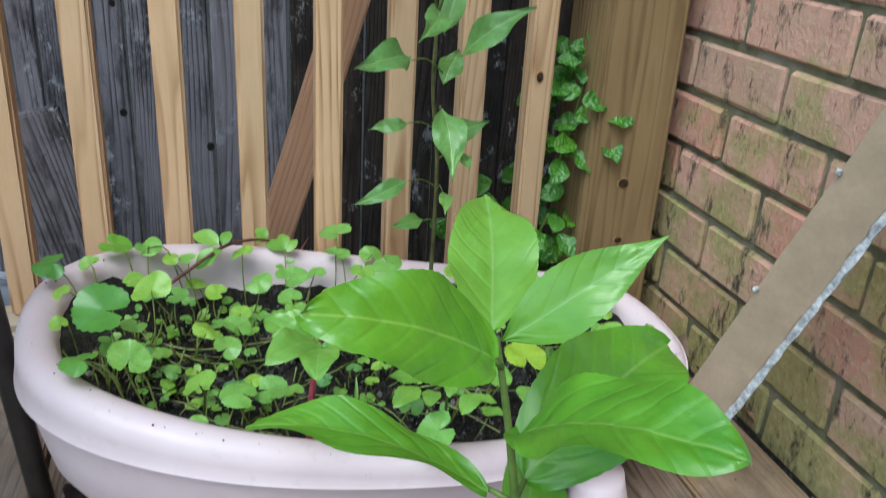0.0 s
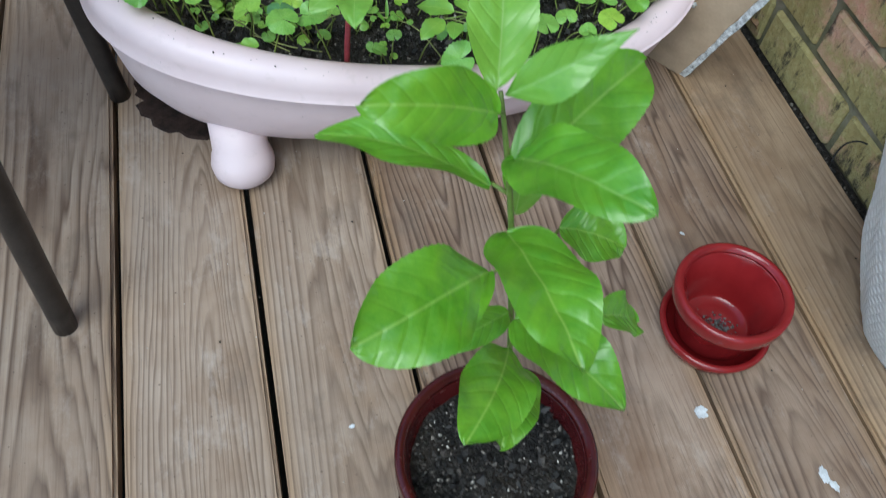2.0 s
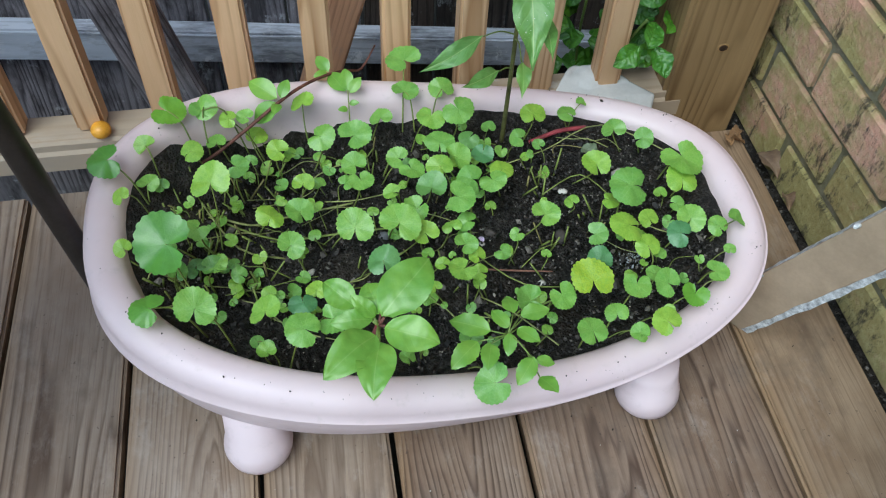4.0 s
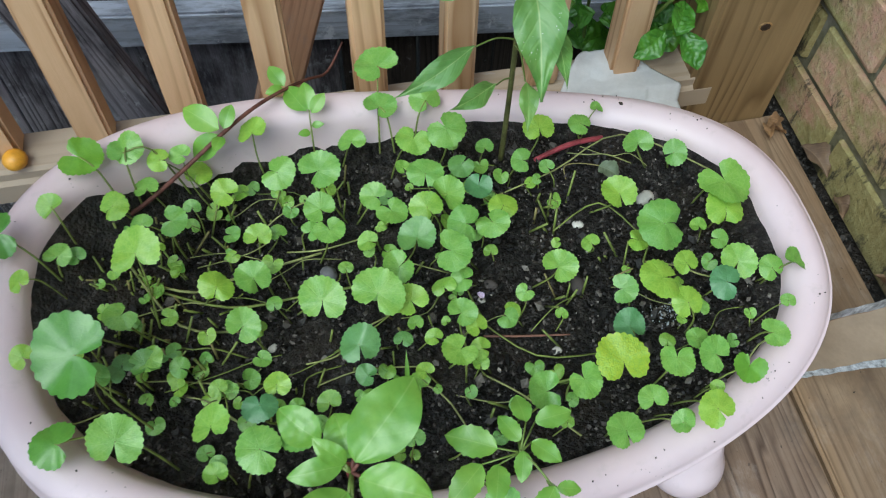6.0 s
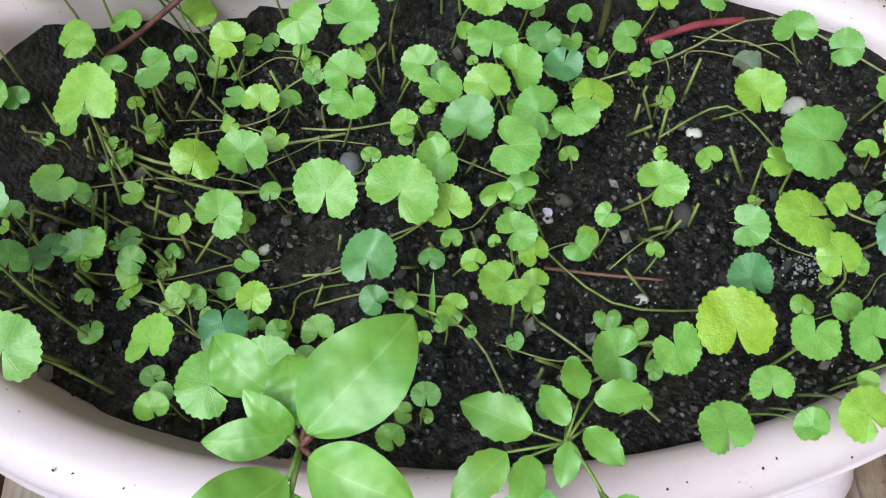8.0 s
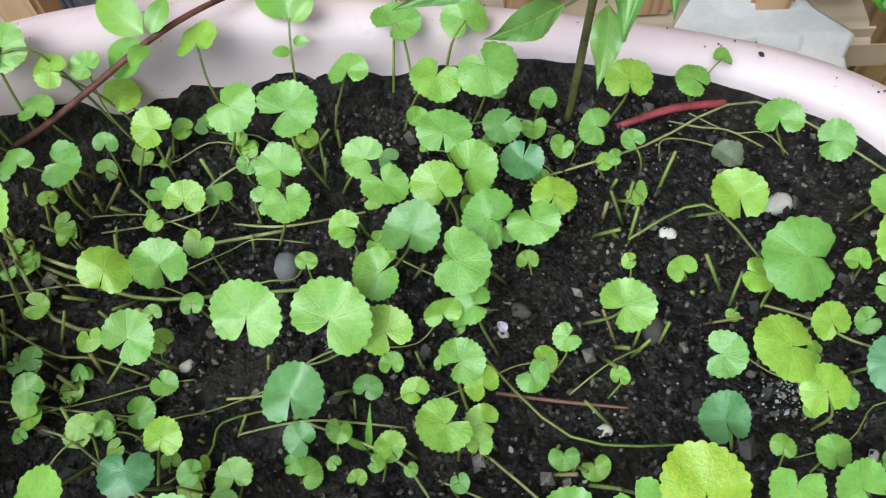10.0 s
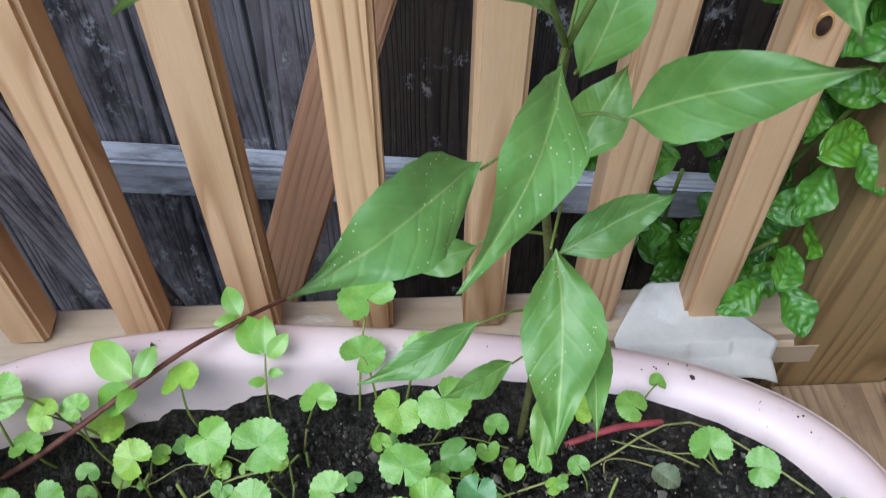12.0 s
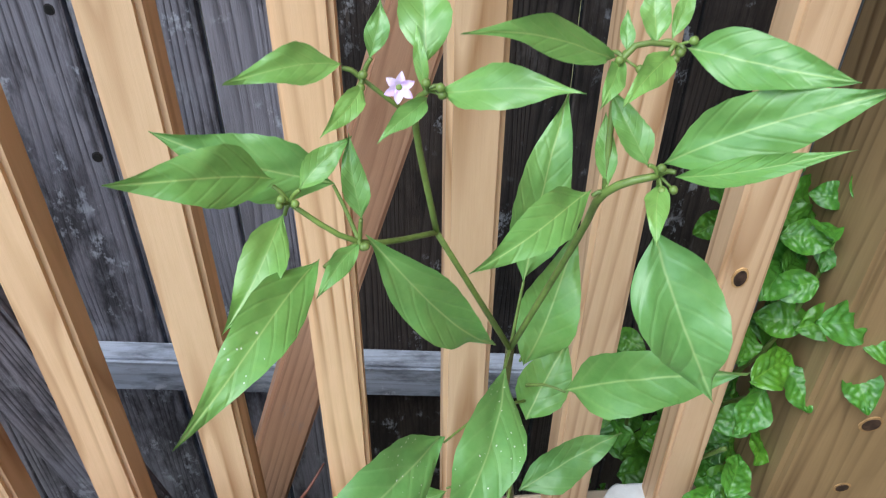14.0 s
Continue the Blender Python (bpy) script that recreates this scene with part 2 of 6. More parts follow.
def plain(name, color, rough=0.5, spec=0.4, vary=0.15, scale=30.0, metal=0.0, relief=0.1):
    """A surface of one colour with faint mottling."""
    n = Nodes(name, rough, spec)
    n.b.inputs["Metallic"].default_value = metal
    v = n.coords((1, 1, 1))
    a, b = n.noise(v, scale, 4.0, 0.6), n.noise(v, scale * 9, 3.0, 0.7)
    d = tuple(x * (1 - 2 * vary) for x in color)
    l = tuple(min(1, x * (1 + vary)) for x in color)
    col = n.ramp(n.math("ADD", n.math("MULTIPLY", a, 0.7), n.math("MULTIPLY", b, 0.3)), (0.35, d), (0.65, l))
    return n.done(col, None, n.bump(b, relief, 0.001))


def leaf_mat(name, base, dark, vein, rough=0.38, glow=0.25, veins=9.0, quilt=0.5, specks=0.0, radial=False, show=0.12, rib_show=0.5, even=False, groove=0.3, coat=0.35, grain=1.0, net=0.0):
    """A leaf: midrib and side veins from its own u, v, mottled blade, thin enough to let light through."""
    n = Nodes(name, rough, 0.7)
    n.b.inputs["Coat Weight"].default_value, n.b.inputs["Coat Roughness"].default_value = coat, 0.38 if coat < 0.8 else 0.12
    uv = n.add("TexCoord").outputs["UV"]
    sp = n.add("SeparateXYZ", Vector=uv)
    u, v = sp.outputs["X"], sp.outputs["Y"]
    if radial:
        saw = n.math("ABSOLUTE", n.math("SUBTRACT", n.math("FRACT", n.math("MULTIPLY", u, veins)), 0.5))
        line = n.math("MULTIPLY", n.grey(saw, 0.41, 0.5), n.math("SUBTRACT", 1.0, n.math("MULTIPLY", v, 0.75)))
        rib = line
    else:
        au = n.math("ABSOLUTE", n.math("SUBTRACT", u, 0.5))
        slope = n.math("ADD", n.math("SUBTRACT", v, n.math("ADD", n.math("MULTIPLY", au, 0.42), n.math("MULTIPLY", n.math("MULTIPLY", au, au), 0.40))), n.math("MULTIPLY", n.noise(n.coords((1, 1, 1)), 30.0 * grain, 2.0, 0.5), 0.09))
        saw = n.math("ABSOLUTE", n.math("SUBTRACT", n.math("FRACT", n.math("MULTIPLY", slope, veins)), 0.5))
        line = n.grey(saw, 0.33, 0.5)
        rib = n.math("SUBTRACT", 1.0, n.grey(au, 0.004, 0.022))
    pos = n.coords((1, 1, 1))
    a, b = n.noise(pos, 45.0 * grain, 4.0, 0.6), n.noise(pos, 260.0 * grain, 3.0, 0.6)
    col = n.mix(n.grey(n.math("ADD", n.math("MULTIPLY", a, 0.75), n.math("MULTIPLY", b, 0.25)), 0.36, 0.64), dark, base)
    col = n.mix(n.math("MULTIPLY", line, show), col, vein)
    col = n.mix(n.math("MULTIPLY", rib, 0.0 if radial else rib_show), col, vein)
    if net:
        cells = n.add("TexVoronoi", Vector=pos, Scale=5.5)
        cells.feature = "DISTANCE_TO_EDGE"
        col = n.mix(n.math("MULTIPLY", n.math("SUBTRACT", 1.0, n.grey(cells.outputs["Distance"], 0.02, 0.11)), net), col, vein)
    r = n.add("ObjectInfo").outputs["Random"]
    tints = ((0.92, 0.95, 1.0), (1.08, 1.04, 0.92)) if even else ((0.80, 0.88, 1.0), (1.35, 1.15, 0.75))
    col = n.mix(1.0, col, n.ramp(r, (0.0, tints[0]), (0.45, (1.0, 1.0, 1.0)), (1.0, tints[1])), "MULTIPLY")
    if specks:
        dots = n.add("TexVoronoi", Vector=pos, Scale=360.0)
        near = n.math("LESS_THAN", n.math("ADD", dots.outputs["Distance"], n.math("MULTIPLY", n.noise(pos, 600.0, 2.0, 0.5), 0.25)), 0.255)
        some = n.math("GREATER_THAN", n.noise(pos, 40.0, 3.0, 0.6), 0.53)
        col = n.mix(n.math("MULTIPLY", n.math("MULTIPLY", near, some), specks), col, (0.80, 0.82, 0.72))
    h = n.math("ADD", n.math("MULTIPLY", line, -groove), n.math("ADD", n.math("MULTIPLY", a, 0.8), n.math("MULTIPLY", b, 0.2)))
    return n.done(col, None, n.bump(h, quilt, 0.0012), glow)


DECK = deck_wood("weathered_deck_wood", (0.375, 0.305, 0.243), (0.26, 0.187, 0.13), (0.115, 0.078, 0.055), 0.0052, 0.72, 0.35)
DECK_BANDED = deck_wood("banded_deck_wood", (0.33, 0.27, 0.215), (0.245, 0.178, 0.127), (0.085, 0.056, 0.040), 0.0085, 0.95, 0.2)
DECK_BROWN = deck_wood("damp_brown_deck_wood", (0.325, 0.25, 0.192), (0.205, 0.137, 0.092), (0.058, 0.034, 0.024), 0.0058, 0.85, 0.28)
DECK_TAN = deck_wood("tan_deck_wood", (0.36, 0.27, 0.18), (0.25, 0.17, 0.105), (0.10, 0.062, 0.038), 0.0065, 0.6, 0.2)
PINE = wood("treated_pine", (0.685, 0.465, 0.275), (0.30, 0.15, 0.06), (0.53, 0.33, 0.17), 2, 17.0, 0.5, 0.2, 0.3, 1.0, 0.4)
PINE_X = wood("treated_pine_rail", (0.49, 0.385, 0.275), (0.33, 0.24, 0.15), (0.40, 0.335, 0.27), 0, 20.0, 0.7, 0.2, 0.3, 0.6, 0.12, (0.66, 0.64, 0.62))
POST_WOOD = wood("treated_pine_post", (0.31, 0.208, 0.098), (0.08, 0.042, 0.015), (0.205, 0.132, 0.06), 2, 19.0, 0.5, 0.15, 0.4, 0.9, 0.42)
BRACE_WOOD = wood("reddish_brace_wood", (0.74, 0.44, 0.27), (0.32, 0.15, 0.08), (0.56, 0.31, 0.185), 2, 26.0, 0.6, 0.35, 0.4, 0.95, 0.3, (0.52, 0.36, 0.27))
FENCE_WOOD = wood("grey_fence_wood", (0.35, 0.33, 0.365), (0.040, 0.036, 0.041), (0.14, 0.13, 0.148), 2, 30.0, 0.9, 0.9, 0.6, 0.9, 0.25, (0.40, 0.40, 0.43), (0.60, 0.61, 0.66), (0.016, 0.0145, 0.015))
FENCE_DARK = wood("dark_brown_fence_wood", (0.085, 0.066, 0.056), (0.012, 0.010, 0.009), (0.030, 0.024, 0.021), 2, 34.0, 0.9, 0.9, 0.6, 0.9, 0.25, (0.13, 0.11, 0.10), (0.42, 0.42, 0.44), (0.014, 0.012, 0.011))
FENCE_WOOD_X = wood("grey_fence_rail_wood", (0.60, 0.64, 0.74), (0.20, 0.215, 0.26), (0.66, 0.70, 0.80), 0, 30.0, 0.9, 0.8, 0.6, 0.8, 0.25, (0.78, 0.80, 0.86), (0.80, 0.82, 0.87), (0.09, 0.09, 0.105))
PINK = plastic_pink()
SOIL = soil_mat()
CRUMB = crumb_mat()
BRICK = brick_mat()
MORTAR = mortar_mat()
EARTH = plain("damp_earth", (0.035, 0.03, 0.022), 0.95, 0.2, 0.3, 8.0)

# ---- mesh helpers ----


def put_mesh(bm, name, material, smooth=False):
    me = bpy.data.meshes.new(name)
    bmesh.ops.recalc_face_normals(bm, faces=bm.faces)
    bm.to_mesh(me)
    bm.free()
    for m in material if isinstance(material, (list, tuple)) else [material]:
        me.materials.append(m)
    if smooth:
        for p in me.polygons:
            p.use_smooth = True
    return me


def part(name, bm, material, parent, label="", smooth=False, m=None):
    """One mesh object under a thing or under a part."""
    ob = new(name, bm if isinstance(bm, bpy.types.Mesh) else put_mesh(bm, name, material, smooth))
    ob.parent = parent
    if m is not None:
        ob.matrix_local = m
    return tagged(ob, label) if label else ob


def thing(name, m, label, category, group="", kind=""):
    ob = new(name)
    ob.empty_display_size = 0.05
    ob.matrix_world = m
    return tagged(ob, label, category, group, kind)


def box_bm(x0, x1, y0, y1, z0, z1, bevel=0.002, seg=1):
    bm = bmesh.new()
    bmesh.ops.create_cube(bm, size=1.0)
    for v in bm.verts:
        v.co = (x0 + (v.co.x + 0.5) * (x1 - x0), y0 + (v.co.y + 0.5) * (y1 - y0), z0 + (v.co.z + 0.5) * (z1 - z0))
    if bevel:
        bmesh.ops.bevel(bm, geom=bm.edges[:], offset=bevel, segments=seg, affect="EDGES")
    return bm


def lathe_bm(profile, n=48):
    """A body turned round z from (radius, height) pairs."""
    bm = bmesh.new()
    rows = []
    for r, z in profile:
        rows.append([bm.verts.new((r * math.cos(2 * math.pi * k / n), r * math.sin(2 * math.pi * k / n), z)) for k in range(n)] if r > 1e-5 else [bm.verts.new((0, 0, z))])
    for a, b in zip(rows, rows[1:]):
        for k in range(n):
            q = [a[k % len(a)], a[(k + 1) % len(a)], b[(k + 1) % len(b)], b[k % len(b)]]
            q = list(dict.fromkeys(q))
            if len(q) > 2:
                bm.faces.new(q)
    return bm


def tube_bm(points, radii, n=8, bm=None):
    """A tapering tube along a smooth line through points."""
    bm = bm or bmesh.new()
    pts = [Vector(p) for p in points]
    if len(pts) > 2:
        fine, rad = [], []
        for i in range(len(pts) - 1):
            p0, p1, p2, p3 = pts[max(i - 1, 0)], pts[i], pts[i + 1], pts[min(i + 2, len(pts) - 1)]
            for k in range(4):
                t = k / 4
                fine.append(0.5 * ((2 * p1) + (p2 - p0) * t + (2 * p0 - 5 * p1 + 4 * p2 - p3) * t * t + (3 * p1 - p0 - 3 * p2 + p3) * t ** 3))
                rad.append(radii[i] * (1 - t) + radii[i + 1] * t)
        fine.append(pts[-1]), rad.append(radii[-1])
    else:
        fine, rad = pts, list(radii)
    rings = []
    side = None
    for i, p in enumerate(fine):
        d = (fine[min(i + 1, len(fine) - 1)] - fine[max(i - 1, 0)]).normalized()
        side = (side - d * side.dot(d)).normalized() if side else d.orthogonal().normalized()
        up = d.cross(side)
        rings.append([bm.verts.new(p + (side * math.cos(2 * math.pi * k / n) + up * math.sin(2 * math.pi * k / n)) * rad[i]) for k in range(n)])
    for a, b in zip(rings, rings[1:]):
        for k in range(n):
            bm.faces.new((a[k], a[(k + 1) % n], b[(k + 1) % n], b[k]))
    bm.faces.new(rings[0][::-1]), bm.faces.new(rings[-1])
    return bm


# ---- deck, fence, wall ----
PITCH = 0.147
ground = new("ground", put_mesh(box_bm(-60, 60, -60, 60, -0.75, -0.7, 0), "ground", EARTH))
tagged(ground, "damp dark earth under and beyond the deck", "ground", kind="structure")

deck = thing("floor", pose(0, 0, 0), "weathered grey-brown wooden deck of wide boards with dark gaps", "deck", kind="structure")
for k in range(-9, 6):
    left, right = (0.0035, 0.003) if k < 3 else ((0.003, 0.002) if k == 3 else (0.0018, 0.0016))
    bm = box_bm(0, PITCH - left - right - (0.008 if k == 5 else 0), -1.9, 1.409, -0.026, 0, 0.004, 2)
    part("deck_board", bm, DECK_BANDED if k < 0 else DECK if k < 2 else DECK_BROWN if k < 5 else DECK_TAN, deck, m=pose(k * PITCH + left, random.uniform(-0.004, 0.004), random.uniform(-0.0008, 0.0006)))
for y in (-1.2, -0.4, 0.4, 1.2):
    part("joist", box_bm(-1.33, 0.88, y, y + 0.038, -0.21, -0.027, 0.002), DECK, deck)

WALL_X = 0.892
wall = thing("wall_east", pose(0, 0, 0), "weathered coral brick wall with moss and black stains", "wall", kind="structure")
part("mortar", box_bm(WALL_X + 0.007, WALL_X + 0.2, -2.2, 3.2, -0.7, 2.6, 0), MORTAR, wall)
BED, LEN = 0.0812, 0.205


def knot_pair(x, y, z, r, q, owner, ring, knot):
    """A dark knot with a paler ring on a board's face."""
    for mat, k, d in ((ring, 1.3, 0.0), (knot, 1.0, 0.0006)):
        bm = bmesh.new()
        n = 22
        rim = [bm.verts.new((r * k * math.cos(2 * math.pi * i / n) * (1 + 0.15 * noise.noise((i, r * 900, k))), -d, r * k * q * math.sin(2 * math.pi * i / n))) for i in range(n)]
        back_rim = [bm.verts.new((v.co.x * 1.05, 0.001, v.co.z * 1.05)) for v in rim]
        bm.faces.new(rim)
        for i in range(n):
            bm.faces.new((rim[i], rim[i - 1], back_rim[i - 1], back_rim[i]))
        part("knot", bm, mat, owner, m=owner.matrix_basis.inverted() @ pose(x, y - 0.0004, z))


def rail_kit():
    railing = thing("railing", pose(0, -0.009, 0), "new treated pine deck railing with square balusters", "railing", kind="structure")
    rail = bmesh.new()
    section = [(1.419, 0.043), (1.419, 0.070), (1.424, 0.074), (1.424, 0.084), (1.428, 0.088), (1.476, 0.088), (1.480, 0.084), (1.480, 0.043)]
    ends = [[rail.verts.new((x, y, z)) for y, z in section] for x in (-1.3, 0.764)]
    for k in range(len(section)):
        rail.faces.new((ends[0][k], ends[0][k - 1], ends[1][k - 1], ends[1][k]))
    rail.faces.new(ends[0]), rail.faces.new(ends[1][::-1])
    part("bottom_rail", rail, PINE_X, railing)
    balusters = {}
    for k in range(-12, 8):
        x = 0.140 + 0.0998 * (k - 2) + random.uniform(-0.002, 0.002)
        balusters[k] = part("baluster", box_bm(0, 0.036, 0, 0.034, 0, 0.97, 0.004, 2), PINE, railing, m=pose(x, 1.441, 0.088, 0, random.uniform(-0.3, 0.3)))
    part("top_rail", box_bm(-1.3, 0.738, 1.41, 1.50, 1.058, 1.10, 0.004, 2), PINE_X, railing)
    post = part("post", box_bm(0.735, 0.860, 1.4195, 1.545, -0.6, 1.3, 0.006, 2), POST_WOOD, railing, "thick yellow-brown timber post with a dark knot")
    knot = plain("dark_knot", (0.055, 0.03, 0.018), 0.7, 0.3, 0.4, 150.0)
    ring = plain("knot_ring", (0.34, 0.20, 0.08), 0.6, 0.3, 0.25, 120.0)
    pale_ring = plain("pale_knot_ring", (0.46, 0.27, 0.11), 0.6, 0.3, 0.25, 120.0)
    knot_pair(0.653, 1.4405, 0.406, 0.0046, 1.6, balusters[7], pale_ring, knot)
    knot_pair(0.795, 1.419, 0.252, 0.008, 0.9, post, ring, knot)
    knot_pair(0.80, 1.419, 0.16, 0.006, 0.8, post, ring, knot)
    return railing


railing = rail_kit()

back = thing("neighbour_fence", pose(0, 0.067, 0), "old dark grey board fence with peeling pale streaks", "fence", kind="structure")
fence_boards = []
for k in range(-14, 12):
    x = 0.082 + 0.1345 * (k - 1)
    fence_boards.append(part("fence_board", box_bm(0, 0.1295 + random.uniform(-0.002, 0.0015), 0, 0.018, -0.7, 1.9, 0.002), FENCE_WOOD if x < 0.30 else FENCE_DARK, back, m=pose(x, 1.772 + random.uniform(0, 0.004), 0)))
old_ring = plain("grey_knot_ring", (0.05, 0.046, 0.044), 0.9, 0.3, 0.3, 120.0)
old_knot = plain("black_knot", (0.02, 0.018, 0.017), 0.9, 0.3, 0.3, 120.0)
for x, z, r in ((0.210, 0.458, 0.005), (0.064, 0.438, 0.004), (0.066, 0.256, 0.0045), (0.207, 0.192, 0.005)):
    board = max((b for b in fence_boards if b.matrix_basis.translation.x < x), key=lambda b: b.matrix_basis.translation.x)
    knot_pair(x, board.matrix_basis.translation.y - 0.0004, z, r, 1.2, board, old_ring, old_knot)
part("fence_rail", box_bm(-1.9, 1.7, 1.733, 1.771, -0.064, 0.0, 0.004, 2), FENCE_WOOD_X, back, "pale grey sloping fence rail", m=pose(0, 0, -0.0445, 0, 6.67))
part("brace", box_bm(-0.027, 0.027, 0, 0.036, -0.6, 1.3, 0.004, 2), BRACE_WOOD, back, "reddish diagonal timber brace", m=pose(0.262, 1.524, 0, 0, 17.5))
part("brace", box_bm(-0.045, 0.045, 0, 0.030, -0.8, 0.35, 0.004, 2), FENCE_WOOD, back, "dark grey diagonal board", m=pose(0.03, 1.554, -0.03, 0, -13))
part("metal_post", box_bm(-0.018, 0.018, 0, 0.03, -0.7, 1.9, 0.004, 2), plain("galvanised_metal", (0.32, 0.34, 0.37), 0.45, 0.5, 0.2, 20.0, 0.6), back, "grey galvanised metal post", m=pose(0.842, 1.59, 0))

# ---- bath planter ----
CX, CY, RX, RY, YAW, POWER = 0.376, 1.1562, 0.3613, 0.2213, 0.028, 2.49


def rim_z(x, y=1.1562):
    """The rim rises to the head end of the bath and turns up a little at the foot."""
    d = x - CX
    return 0.171 - 0.182 * d + 0.225 * d * d + 0.64 * d ** 3 + 0.037 * (y - CY)


def soil_z(x):
    return 0.137 + 0.45 * max(0.0, 0.19 - x)


def super_xy(a, rx, ry, p=POWER):
    c, s = math.cos(a), math.sin(a)
    return math.copysign(abs(c) ** (2 / p) * rx, c), math.copysign(abs(s) ** (2 / p) * ry, s)


def in_bath(x, y, inset):
    """Whether a place lies inside the rim by that much."""
    u, v = (x - CX) * math.cos(YAW) + (y - CY) * math.sin(YAW), (y - CY) * math.cos(YAW) - (x - CX) * math.sin(YAW)
    return abs(u / (RX - inset)) ** POWER + abs(v / (RY - inset)) ** POWER < 1


def bath_bm():
    """A small bath with a rolled rim, a skirt that flares to a thin lip, a body that narrows to the floor, and a hollow inside."""
    bm = bmesh.new()
    inner = [(-0.064, 0.10), (-0.054, 0.45), (-0.043, 0.80)]
    roll = [(-0.0365, -0.022), (-0.0345, -0.010), (-0.030, -0.003), (-0.022, 0.0012), (-0.012, 0.0018), (-0.004, -0.0012), (0.0015, -0.007)]
    skirt = [(0.0034, 0.45), (0.0042, 0.85), (0.0062, 0.97), (0.0066, 1.0), (0.0060, 1.015), (0.0040, 1.012), (-0.002, 0.985)]
    body = [(-0.0035, 0.93), (-0.007, 0.70), (-0.015, 0.42), (-0.031, 0.20), (-0.055, 0.06), (-0.09, 0.015), (-0.14, 0.0), (-0.18, 0.0)]
    n = 120
    rows = []
    for kind, prof in (("inner", inner), ("roll", roll), ("skirt", skirt), ("body", body)):
        for d, h in prof:
            row = []
            for k in range(n):
                turn = 2 * math.pi * k / n
                tuck = 0.013 * max(0.0, math.cos(turn + 1.0)) ** 6
                x, y = super_xy(turn, RX + d - tuck, RY + d - tuck)
                top = rim_z(CX + x, CY + y)
                lip = top - max(0.012, 0.024 - 0.05 * x)
                floor = 0.044 - 0.02 * x
                if kind == "inner":
                    z = 0.08 + (top - 0.022 - 0.08) * h
                elif kind == "roll":
                    z = top + h
                elif kind == "skirt":
                    z = top - 0.007 + (lip - top + 0.007) * h
                else:
                    z = floor + (lip - 0.001 - floor) * h
                row.append(bm.verts.new((x, y, z + 0.0012 * noise.noise((x * 7, y * 7, d * 9)))))
            rows.append(row)
    for a, b in zip(rows, rows[1:]):
        for k in range(n):
            bm.faces.new((a[k], a[(k + 1) % n], b[(k + 1) % n], b[k]))
    bm.faces.new(rows[-1])
    return bm


TUB = Matrix.Translation((CX, CY, 0)) @ Matrix.Rotation(YAW, 4, "Z")
bath = thing("bath_planter", TUB, "pale pink plastic baby bath used as a planter on ball feet", "planter")
part("basin", bath_bm(), PINK, bath, smooth=True)


def foot_bm(top):
    """A ball foot whose neck slants back into the bath."""
    bm = lathe_bm([(0, 0), (0.018, 0.0006), (0.028, 0.006), (0.0355, 0.016), (0.037, 0.027), (0.0352, 0.037), (0.0330, 0.0425), (0.0320, 0.046), (0.0318, 0.06), (0.032, top), (0, top)], 32)
    for v in bm.verts:
        v.co.y += 0.62 * max(0.0, v.co.z - 0.043)
    return bm


for fx, fy in ((0.150, 0.985), (0.590, 0.985), (0.150, 1.320), (0.590, 1.320)):
    part("foot", foot_bm(0.085 if fx < 0.4 else 0.068), PINK, bath, smooth=True, m=TUB.inverted() @ Matrix.Translation((fx, fy + 0.01, 0)))


def soil_bm():
    """Lumpy soil that banks up against the wall of the bath but stays below its rim."""
    rings, n = 84, 264
    verts, faces = [(0.0, 0.0, soil_z(CX))], []
    for j in range(1, rings + 1):
        q = (j / rings) ** 0.85
        for k in range(n):
            x, y = super_xy(2 * math.pi * k / n, q * (RX - 0.032), q * (RY - 0.032))
            h = 0.010 * noise.noise((x * 7, y * 7, 1)) + 0.009 * noise.noise((x * 28, y * 28, 3)) + 0.007 * noise.noise((x * 75, y * 75, 5))
            edge = max(0.0, (q ** POWER - 0.55) / 0.45)
            bank = 0.018 + 0.020 * min(1.0, max(0.0, (-0.02 - x) / 0.12)) * min(1.0, max(0.0, y * 10))
            bank *= 1 - 0.9 * min(1.0, max(0.0, -x / 0.12)) * min(1.0, max(0.0, -y * 9))
            z = soil_z(CX + x) + h * (1 - 0.45 * edge) + bank * edge ** 1.3 - 0.001
            top = rim_z(CX + x, CY + y) - 0.013 - 0.012 * (1 - edge) + 0.004 * noise.noise((x * 40, y * 40, 8))
            verts.append((x, y, min(z, top)))
    for k in range(n):
        faces.append((0, 1 + k, 1 + (k + 1) % n))
        for j in range(rings - 1):
            a, b = 1 + j * n, 1 + (j + 1) * n
            faces.append((a + k, b + k, b + (k + 1) % n, a + (k + 1) % n))
    bm = bmesh.new()
    shape = bpy.data.meshes.new("soil_shape")
    shape.from_pydata(verts, [], faces)
    bm.from_mesh(shape)
    bpy.data.meshes.remove(shape)
    return bm


soil = new("soil", put_mesh(soil_bm(), "soil", SOIL, True))
soil.matrix_world = TUB
tagged(soil, "dark damp potting soil filling the pink bath", "soil", kind="stuff")

